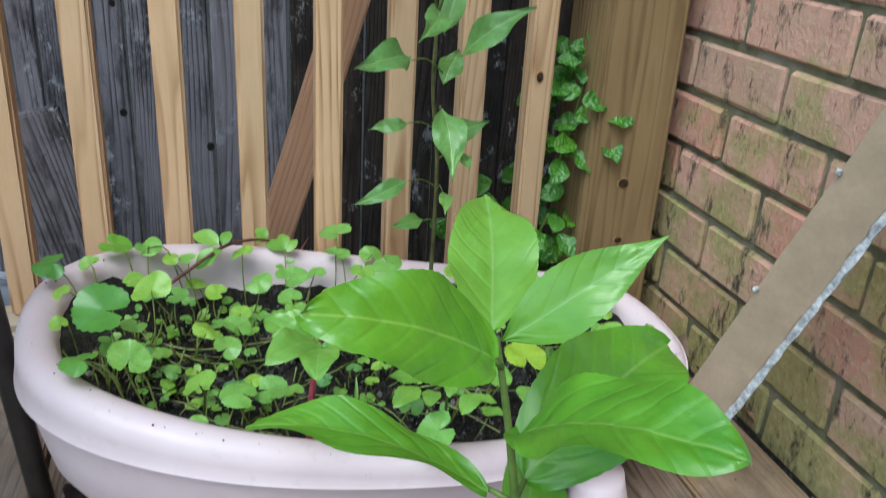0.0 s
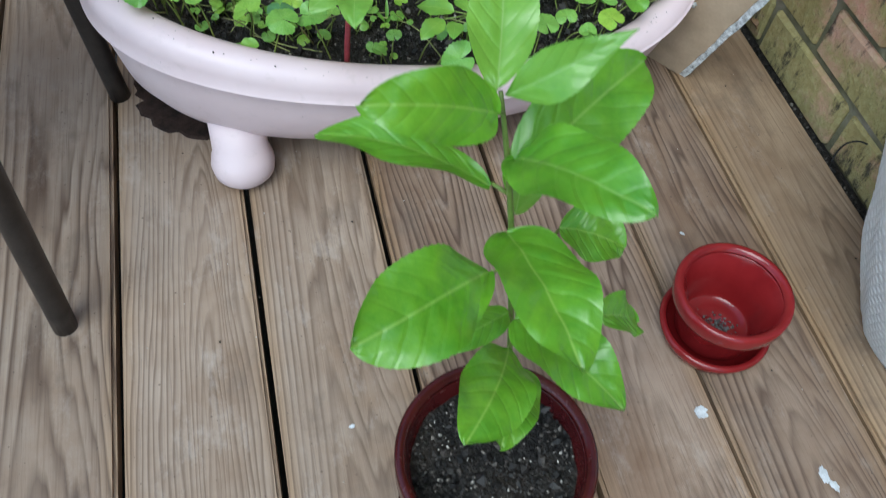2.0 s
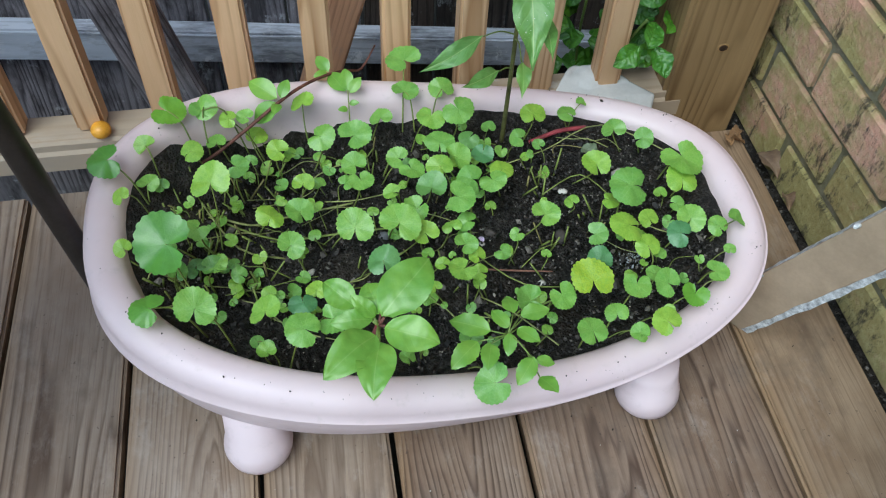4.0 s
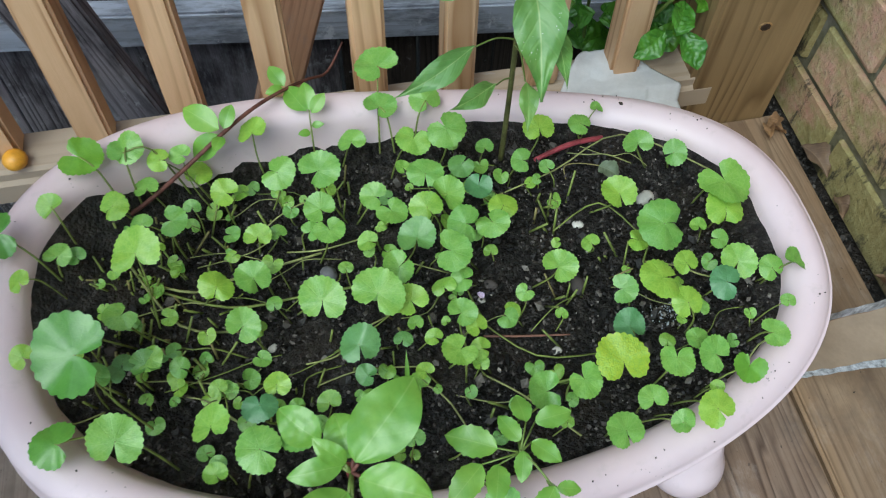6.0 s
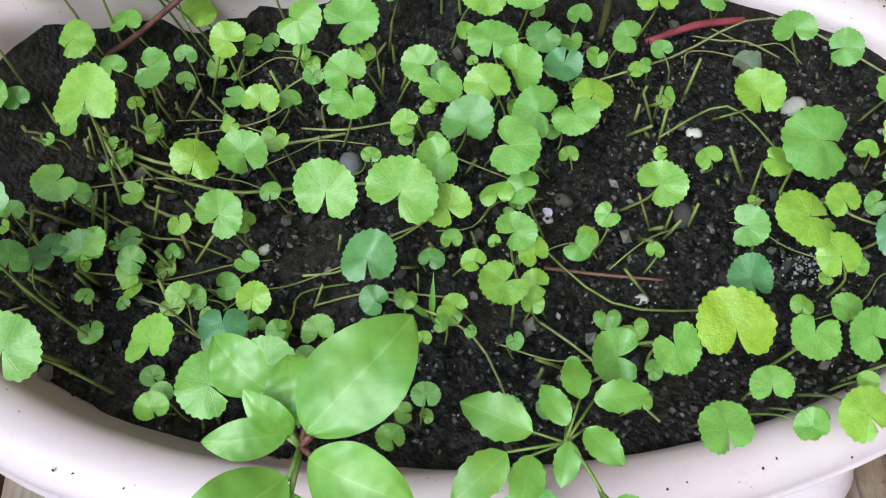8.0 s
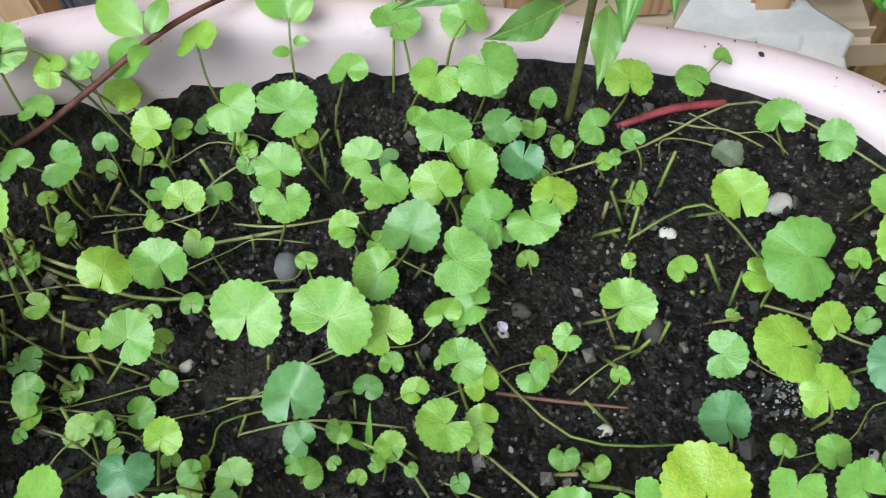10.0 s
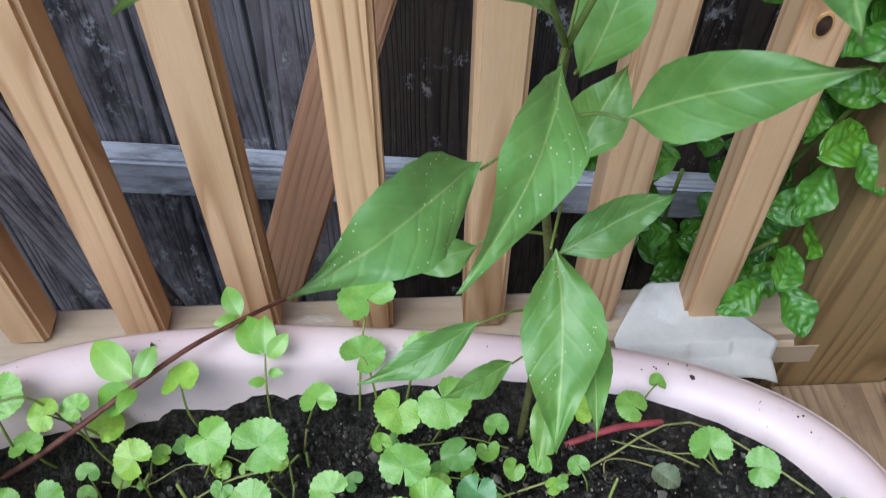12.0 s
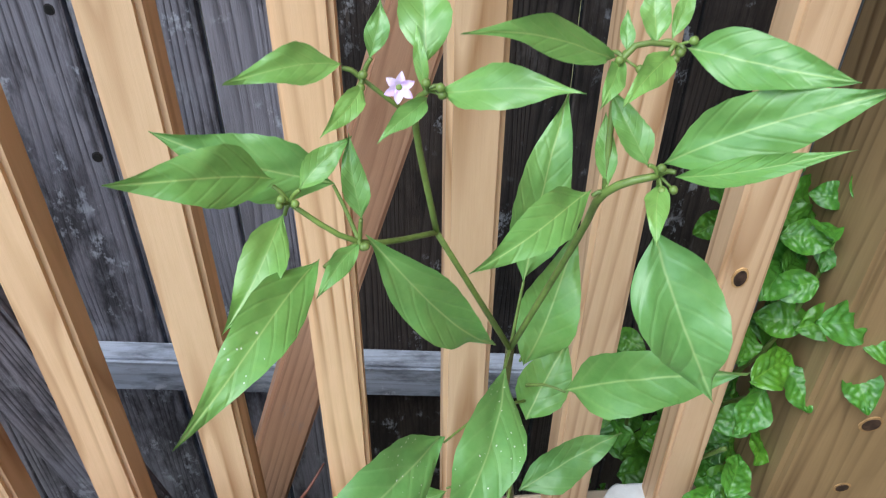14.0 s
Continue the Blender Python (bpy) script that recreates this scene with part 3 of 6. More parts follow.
# ---- leaf materials ----
PENNY = leaf_mat("pennywort_leaf", (0.285, 0.535, 0.085), (0.19, 0.435, 0.058), (0.46, 0.67, 0.24), 0.42, 0.28, 11.0, 0.6, 0.0, True, 0.30, groove=0.2, coat=0.3, grain=0.05, net=0.15)
PENNY_YELLOW = leaf_mat("yellowing_pennywort_leaf", (0.58, 0.70, 0.045), (0.42, 0.62, 0.035), (0.30, 0.56, 0.07), 0.42, 0.3, 11.0, 1.0, 0.0, True, 0.3, groove=0.1, grain=0.08, net=0.5)
PENNY_BLUE = leaf_mat("bluish_pennywort_leaf", (0.15, 0.36, 0.115), (0.11, 0.29, 0.09), (0.20, 0.40, 0.18), 0.42, 0.25, 11.0, 0.6, 0.0, True, 0.25, groove=0.12, grain=0.065, net=0.15)
PENNY_DARK = leaf_mat("deep_green_pennywort_leaf", (0.155, 0.39, 0.045), (0.115, 0.32, 0.035), (0.25, 0.48, 0.12), 0.36, 0.25, 11.0, 0.4, 0.0, True, 0.2, groove=0.1, grain=0.05, net=0.08)
STALK = plain("green_stalk", (0.21, 0.265, 0.062), 0.5, 0.4, 0.25, 40.0)
DRY_STALK = plain("straw_stalk", (0.26, 0.23, 0.09), 0.6, 0.3, 0.25, 40.0)
RUNNER = plain("pale_runner", (0.31, 0.335, 0.125), 0.55, 0.4, 0.3, 30.0)
CITRUS = leaf_mat("citrus_leaf", (0.18, 0.43, 0.022), (0.11, 0.325, 0.016), (0.32, 0.54, 0.11), 0.34, 0.32, 7.0, 0.7, 0.0, False, 0.05, 0.65, even=True, groove=0.3, coat=0.45)
CITRUS_PALE = leaf_mat("young_citrus_leaf", (0.235, 0.47, 0.055), (0.175, 0.395, 0.04), (0.40, 0.58, 0.22), 0.33, 0.3, 7.0, 0.4, 0.0, False, 0.02, 0.4, even=True, groove=0.3)
PEPPER = leaf_mat("pepper_leaf", (0.195, 0.395, 0.098), (0.135, 0.315, 0.068), (0.38, 0.54, 0.19), 0.46, 0.30, 7.0, 0.5, 0.0, False, 0.09, 0.75, even=True, groove=0.30, coat=0.4)
PEPPER_SPECKED = leaf_mat("specked_pepper_leaf", (0.195, 0.395, 0.098), (0.135, 0.315, 0.068), (0.38, 0.54, 0.19), 0.46, 0.30, 7.0, 0.5, 0.8, False, 0.09, 0.75, even=True, groove=0.30, coat=0.4)
PEPPER_YOUNG = leaf_mat("young_pepper_leaf", (0.235, 0.43, 0.105), (0.17, 0.36, 0.075), (0.37, 0.51, 0.17), 0.44, 0.3, 7.0, 0.3, 0.0, False, 0.05, 0.5, even=True, groove=0.2, coat=0.5)
BALM = leaf_mat("crinkled_glossy_leaf", (0.10, 0.285, 0.022), (0.05, 0.175, 0.013), (0.20, 0.40, 0.06), 0.45, 0.2, 7.0, 0.16, 0.0, False, 0.06, 0.4, coat=0.2, grain=0.10)
SEEDLING = leaf_mat("seedling_leaf", (0.245, 0.475, 0.065), (0.17, 0.39, 0.045), (0.36, 0.56, 0.15), 0.42, 0.28, 6.0, 0.3, 0.0, False, 0.03, 0.4, even=True, groove=0.08, coat=0.5)
GREEN_STEM = plain("green_stem", (0.16, 0.23, 0.05), 0.45, 0.4, 0.2, 60.0)
BROWN_STEM = plain("olive_brown_stem", (0.12, 0.12, 0.04), 0.55, 0.35, 0.3, 60.0)
RED_STEM = plain("red_stem", (0.34, 0.06, 0.075), 0.45, 0.4, 0.25, 60.0)
TWIG = plain("brown_twig", (0.15, 0.06, 0.045), 0.6, 0.3, 0.3, 60.0)


def blade_mesh(name, material, length, width, shape="oval", arch=0.12, fold=0.12, wave=0.0, quilt=0.0, teeth=0.0, twist=0.0, seed=0, nu=8, nv=16, veins=6, crinkle=0.0):
    """A leaf blade from (0, 0, 0) to (0, length, 0), its upper side towards +z."""
    rnd = random.Random(seed)
    ph = rnd.uniform(0, 6)
    bm = bmesh.new()
    uvl = bm.loops.layers.uv.new("UVMap")
    rows, uv = [], {}
    for j in range(nv + 1):
        v = j / nv
        if shape == "lance":
            w = np.interp(v, (0, 0.04, 0.10, 0.18, 0.28, 0.40, 0.52, 0.64, 0.76, 0.86, 0.93, 1), (0, 0.13, 0.37, 0.66, 0.91, 1.0, 0.93, 0.73, 0.46, 0.24, 0.11, 0))
        elif shape == "obovate":
            w = math.sin(math.pi * v ** 1.2) ** 0.55
        elif shape == "round":
            w = math.sin(math.pi * min(1, v ** 0.85)) ** 0.55
        else:
            w = math.sin(math.pi * v ** 0.86) ** 0.72
        w = max(w, 0.015) * width / 2
        row = []
        for i in range(-nu // 2, nu // 2 + 1):
            u = i / (nu / 2)
            edge = 1 + (teeth * math.sin(v * (30 if teeth > 0.1 else 60 if nv < 60 else 150) + ph) if abs(u) == 1 else 0)
            x = u * w * edge
            z = length * arch * 4 * v * (1 - v) + fold * abs(x) + wave * width * abs(u) ** 2 * math.sin(v * 11 + ph + (2 if u > 0 else 0))
            z += quilt * width * math.cos((v + 0.045 - 0.21 * abs(u) - 0.10 * u * u + 0.03 * math.sin(v * 9 + ph)) * 2 * math.pi * veins) * (1 - abs(u)) * min(1, abs(u) * 3) * 0.5
            z += crinkle * width * noise.noise((u * 2.6, v * 7.0, seed)) if crinkle else 0.0
            x += twist * length * math.sin(v * 3 + ph) * 0.1
            row.append(bm.verts.new((x, v * length, z)))
            uv[row[-1]] = (0.5 + u / 2 * max(w / (width / 2), 0.1), v)
        rows.append(row)
    for a, b in zip(rows, rows[1:]):
        for k in range(nu):
            f = bm.faces.new((a[k], a[k + 1], b[k + 1], b[k]))
            for lp in f.loops:
                lp[uvl].uv = uv[lp.vert]
    me = bpy.data.meshes.new(name)
    bm.to_mesh(me)
    bm.free()
    me.materials.append(material)
    for p in me.polygons:
        p.use_smooth = True
    return me


def leaf_pose(base, tip, up=(0, -0.5, 1), roll=0.0):
    """The pose of a blade from base to tip, its upper side towards up."""
    y = (Vector(tip) - Vector(base)).normalized()
    z = Vector(up)
    z = (z - y * z.dot(y)).normalized()
    x = y.cross(z)
    return Matrix.Translation(base) @ Matrix((x, y, z)).transposed().to_4x4() @ Matrix.Rotation(radians(roll), 4, "Y")


# ---- pennyworts in the bath ----


def penny_mesh(seed, material):
    """A round leaf of radius 1 with a notch towards +x and a scalloped edge."""
    rnd = random.Random(seed)
    bm = bmesh.new()
    uvl = bm.loops.layers.uv.new("UVMap")
    n, rings = 88, 5
    gap = rnd.choice((0.12, 0.3, 0.5, 0.8, 1.0))
    lobes = rnd.choice((20, 22, 25, 28))
    cup, sag, ph = rnd.uniform(-0.22, 0.30), rnd.uniform(-0.2, 0.2), rnd.uniform(0, 6)
    round_off, lift = rnd.uniform(0.16, 0.40), rnd.uniform(-0.15, 0.2)
    centre = bm.verts.new((0.06, 0, 0))
    uv = {centre: (0.5, 0)}
    rows = []
    for r in range(1, rings + 1):
        q = r / rings
        row = []
        for k in range(n + 1):
            open_a = gap * q ** 0.5
            a = open_a / 2 + (2 * math.pi - open_a) * k / n
            edge = min(a, 2 * math.pi - a) - open_a / 2
            rad = q * (1 - round_off * math.exp(-(edge / 0.30) ** 2) * q)
            rad *= 1 + (0.07 * (abs(math.sin(a * lobes / 2)) - 0.5) if r == rings else 0) + 0.05 * math.cos(2 * a + ph)
            x, y = 0.06 * (1 - q) + rad * math.cos(a), rad * math.sin(a) * 1.06
            z = cup * q * q + sag * q * math.cos(2 * a + ph) + 0.05 * math.sin(a * 5 + ph) * q * q + lift * q * math.exp(-(edge / 0.5) ** 2)
            if r == rings:
                z += 0.02 * math.sin(a * lobes / 3)
            row.append(bm.verts.new((x, y, z)))
            uv[row[-1]] = (k / n, q)
        rows.append(row)
    for k in range(n):
        fs = [bm.faces.new((centre, rows[0][k], rows[0][k + 1]))]
        fs += [bm.faces.new((a[k], b[k], b[k + 1], a[k + 1])) for a, b in zip(rows, rows[1:])]
        for f in fs:
            for lp in f.loops:
                lp[uvl].uv = uv[lp.vert] if lp.vert != centre else (k / n, 0)
    me = bpy.data.meshes.new("pennywort_leaf")
    bm.to_mesh(me)
    bm.free()
    me.materials.append(material)
    for p in me.polygons:
        p.use_smooth = True
    return me


penny_green = [penny_mesh(k, PENNY) for k in range(16)]
penny_blue = [penny_mesh(20 + k, PENNY_BLUE) for k in range(4)]
penny_yellow = [penny_mesh(40 + k, PENNY_YELLOW) for k in range(2)]
penny_dark = [penny_mesh(60 + k, PENNY_DARK) for k in range(3)]


def pennywort(leaves):
    """One plant: round leaves (x, y, z, radius, bearing of the notch, tint), each on a stalk from the soil near it."""
    cx, cy = sum(l[0] for l in leaves) / len(leaves), sum(l[1] for l in leaves) / len(leaves)
    root = thing("pennywort", pose(cx, cy, soil_z(cx)), "pennywort plant with round scalloped green leaves in dark soil", "plant", "pennyworts in the bath")
    back_to = root.matrix_world.inverted()
    for x, y, z, r, notch, *tint in leaves:
        mesh = random.choice(penny_blue if "bluish" in tint else penny_yellow if "yellow" in tint else penny_dark if "dark" in tint else penny_green)
        z = max(z, soil_z(x) + 0.006)
        tilt = Matrix.Rotation(radians(random.uniform(4, 30)), 4, Vector((random.uniform(0.1, 1.2), random.uniform(-0.7, 0.7), 0)).normalized())
        m = Matrix.Translation((x, y, z)) @ tilt @ Matrix.Rotation(radians(notch), 4, "Z") @ Matrix.Scale(r, 4)
        part("leaf", mesh, None, root, m=back_to @ m)
        a = random.uniform(0, 6.28)
        d = random.uniform(0.15, 0.6) * (z - soil_z(x))
        foot = Vector((x + d * math.cos(a), y + d * math.sin(a), 0))
        while not in_bath(foot.x, foot.y, 0.05):
            foot = foot.lerp(Vector((CX, CY, 0)), 0.04)
        foot.z = soil_z(foot.x) - 0.004
        top = m @ Vector((0.06, 0, 0))
        mid = foot.lerp(top, 0.55) + Vector((random.uniform(-0.006, 0.006), random.uniform(-0.006, 0.006), 0.004))
        if not in_bath(top.x, top.y, 0.045):
            # over the rim: the stalk climbs first and then leans out
            mid = foot.lerp(top, 0.45)
            mid.z = max(rim_z(top.x, top.y) + 0.006, foot.z + 0.7 * (top.z - foot.z))
        thin = 0.75 if r < 0.010 else 1.0
        part("stalk", tube_bm([foot, mid, top], [0.0011 * thin, 0.0009 * thin, 0.0007 * thin], 5), STALK, root, smooth=True, m=back_to)


pennywort([(0.058, 1.101, 0.246, 0.0088, 320), (0.052, 1.166, 0.248, 0.0087, 300), (0.072, 1.199, 0.227, 0.0109, 240), (0.040, 1.201, 0.264, 0.0180, 10, "dark"), (0.072, 1.235, 0.246, 0.0110, 300), (0.125, 1.024, 0.247, 0.0180, 260), (0.084, 1.029, 0.247, 0.0163, 340, "dark"), (0.100, 1.086, 0.265, 0.0281, 345, "dark"), (0.102, 1.089, 0.220, 0.0099, 270), (0.109, 1.094, 0.207, 0.0092, 270, "bluish"), (0.134, 1.101, 0.202, 0.0117, 280), (0.118, 1.103, 0.207, 0.0082, 260, "bluish")])
pennywort([(0.156, 1.103, 0.183, 0.0084, 330), (0.138, 1.105, 0.203, 0.0099, 160), (0.093, 1.124, 0.212, 0.0066, 270), (0.120, 1.138, 0.220, 0.0128, 40), (0.136, 1.185, 0.236, 0.0203, 270), (0.083, 1.202, 0.219, 0.0078, 310), (0.158, 1.235, 0.202, 0.0139, 160), (0.131, 1.238, 0.201, 0.0092, 300), (0.113, 1.247, 0.220, 0.0127, 210), (0.136, 1.276, 0.201, 0.0105, 280), (0.094, 1.282, 0.247, 0.0179, 160, "dark"), (0.153, 1.286, 0.225, 0.0103, 350)])
pennywort([(0.126, 1.290, 0.237, 0.0129, 270), (0.130, 1.293, 0.239, 0.0138, 190), (0.179, 1.010, 0.182, 0.0087, 300), (0.216, 1.014, 0.208, 0.0173, 330), (0.179, 1.022, 0.170, 0.0069, 270), (0.182, 1.040, 0.205, 0.0157, 270), (0.217, 1.055, 0.190, 0.0131, 90, "bluish"), (0.231, 1.075, 0.181, 0.0106, 260), (0.183, 1.084, 0.173, 0.0073, 300), (0.193, 1.084, 0.165, 0.0056, 260), (0.210, 1.127, 0.192, 0.0143, 230), (0.219, 1.134, 0.169, 0.0072, 330)])
pennywort([(0.234, 1.157, 0.167, 0.0069, 270), (0.190, 1.170, 0.190, 0.0143, 260), (0.221, 1.171, 0.192, 0.0149, 300), (0.237, 1.194, 0.174, 0.0094, 60), (0.227, 1.220, 0.181, 0.0119, 260), (0.170, 1.267, 0.176, 0.0073, 270), (0.202, 1.272, 0.183, 0.0132, 330), (0.215, 1.283, 0.166, 0.0071, 0), (0.171, 1.293, 0.220, 0.0094, 320), (0.179, 1.298, 0.186, 0.0124, 240), (0.235, 1.313, 0.215, 0.0137, 270), (0.312, 0.989, 0.174, 0.0081, 300)])
pennywort([(0.319, 1.005, 0.166, 0.0058, 0), (0.246, 1.025, 0.201, 0.0158, 160), (0.270, 1.053, 0.178, 0.0097, 280), (0.244, 1.058, 0.169, 0.0068, 0), (0.303, 1.072, 0.175, 0.0090, 330, "bluish"), (0.301, 1.090, 0.198, 0.0161, 270, "bluish"), (0.277, 1.132, 0.205, 0.0186, 260), (0.300, 1.183, 0.165, 0.0062, 270), (0.291, 1.212, 0.185, 0.0133, 110), (0.274, 1.221, 0.174, 0.0096, 210), (0.244, 1.229, 0.169, 0.0078, 300), (0.285, 1.235, 0.188, 0.0144, 300)])
pennywort([(0.290, 1.271, 0.198, 0.0185, 210), (0.252, 1.281, 0.190, 0.0157, 150), (0.384, 0.936, 0.199, 0.0183, 0), (0.375, 0.996, 0.185, 0.0113, 240), (0.332, 1.013, 0.173, 0.0079, 270), (0.398, 1.068, 0.169, 0.0070, 260), (0.351, 1.068, 0.171, 0.0078, 300), (0.380, 1.072, 0.192, 0.0141, 30), (0.364, 1.098, 0.170, 0.0076, 320), (0.338, 1.101, 0.170, 0.0076, 240, "bluish"), (0.390, 1.109, 0.185, 0.0124, 210), (0.351, 1.115, 0.167, 0.0068, 270)])
pennywort([(0.323, 1.126, 0.212, 0.0206, 240), (0.349, 1.126, 0.190, 0.0142, 300), (0.381, 1.141, 0.177, 0.0101, 280), (0.398, 1.144, 0.179, 0.0111, 350), (0.391, 1.161, 0.201, 0.0181, 160), (0.345, 1.161, 0.188, 0.0137, 30), (0.365, 1.184, 0.196, 0.0167, 260, "bluish"), (0.323, 1.201, 0.174, 0.0096, 340), (0.380, 1.220, 0.188, 0.0144, 300), (0.349, 1.222, 0.185, 0.0135, 120), (0.336, 1.243, 0.183, 0.0132, 330), (0.386, 1.256, 0.190, 0.0158, 260)])
pennywort([(0.369, 1.285, 0.166, 0.0072, 300), (0.382, 1.298, 0.190, 0.0162, 60), (0.324, 1.314, 0.181, 0.0129, 270), (0.357, 1.341, 0.194, 0.0156, 230), (0.361, 1.383, 0.207, 0.0215, 300), (0.456, 1.006, 0.164, 0.0059, 270), (0.438, 1.022, 0.197, 0.0156, 0), (0.474, 1.029, 0.188, 0.0143, 120), (0.400, 1.078, 0.175, 0.0092, 340), (0.401, 1.098, 0.177, 0.0098, 300), (0.429, 1.103, 0.173, 0.0090, 130), (0.451, 1.126, 0.170, 0.0083, 30)])
pennywort([(0.410, 1.191, 0.194, 0.0164, 340), (0.436, 1.192, 0.186, 0.0143, 110), (0.451, 1.213, 0.181, 0.0132, 240), (0.401, 1.227, 0.192, 0.0159, 210), (0.433, 1.238, 0.181, 0.0129, 70, "bluish"), (0.423, 1.268, 0.178, 0.0117, 40, "bluish"), (0.452, 1.293, 0.168, 0.0089, 270), (0.415, 1.299, 0.196, 0.0182, 120), (0.403, 1.347, 0.188, 0.0148, 290), (0.491, 0.981, 0.194, 0.0149, 290), (0.545, 0.985, 0.173, 0.0097, 280), (0.551, 0.988, 0.166, 0.0093, 320)])
pennywort([(0.527, 1.008, 0.176, 0.0114, 270), (0.503, 1.032, 0.207, 0.0214, 270, "yellow"), (0.556, 1.036, 0.181, 0.0147, 80), (0.527, 1.073, 0.180, 0.0138, 280, "bluish"), (0.534, 1.110, 0.176, 0.0129, 170), (0.483, 1.137, 0.186, 0.0152, 210), (0.524, 1.168, 0.165, 0.0083, 300), (0.495, 1.178, 0.158, 0.0049, 0), (0.496, 1.253, 0.158, 0.0052, 0), (0.508, 1.263, 0.162, 0.0073, 300), (0.483, 1.267, 0.173, 0.0113, 340), (0.508, 1.300, 0.178, 0.0147, 270)])
pennywort([(0.553, 1.305, 0.169, 0.0118, 320), (0.571, 0.987, 0.185, 0.0150, 300), (0.587, 1.012, 0.164, 0.0057, 270), (0.614, 1.019, 0.177, 0.0139, 60, "dark"), (0.589, 1.035, 0.179, 0.0148, 320), (0.619, 1.053, 0.156, 0.0060, 0), (0.586, 1.056, 0.167, 0.0099, 280), (0.562, 1.062, 0.161, 0.0068, 260), (0.586, 1.088, 0.175, 0.0137, 280), (0.628, 1.102, 0.172, 0.0145, 330, "bluish"), (0.567, 1.109, 0.187, 0.0182, 0), (0.602, 1.130, 0.168, 0.0115, 290)])
pennywort([(0.584, 1.159, 0.193, 0.0226, 0), (0.567, 1.161, 0.168, 0.0107, 160), (0.632, 1.172, 0.158, 0.0080, 270), (0.561, 1.208, 0.180, 0.0163, 280), (0.636, 1.254, 0.166, 0.0126, 180), (0.602, 1.270, 0.170, 0.0137, 260), (0.577, 1.325, 0.164, 0.0071, 260), (0.650, 1.047, 0.171, 0.0126, 170), (0.676, 1.075, 0.170, 0.0065, 270), (0.696, 1.111, 0.173, 0.0119, 250), (0.679, 1.113, 0.163, 0.0115, 300), (0.647, 1.120, 0.173, 0.0156, 230)])
pennywort([(0.645, 1.153, 0.160, 0.0089, 160), (0.656, 1.177, 0.175, 0.0182, 270), (0.662, 1.199, 0.184, 0.0238, 110)])

small_rnd = random.Random(31)
for cx, cy, spread in ((0.40, 1.20, 0.05), (0.11, 1.17, 0.03), (0.13, 1.08, 0.035), (0.16, 1.13, 0.04), (0.20, 1.06, 0.04), (0.26, 1.27, 0.05), (0.33, 1.24, 0.05), (0.46, 1.28, 0.04), (0.60, 1.10, 0.04), (0.15, 1.24, 0.04), (0.13, 1.21, 0.03), (0.28, 1.05, 0.05), (0.36, 1.04, 0.04), (0.44, 1.10, 0.05), (0.20, 1.29, 0.04)):
    spots = [(cx + small_rnd.gauss(0, spread), cy + small_rnd.gauss(0, spread * 0.7)) for k in range(9)]
    spots = [(x, y) for x, y in spots if in_bath(x, y, 0.06)]
    pennywort([(x, y, soil_z(x) + small_rnd.uniform(0.007, 0.020), small_rnd.uniform(0.0038, 0.0085), small_rnd.uniform(0, 360)) for x, y in spots])


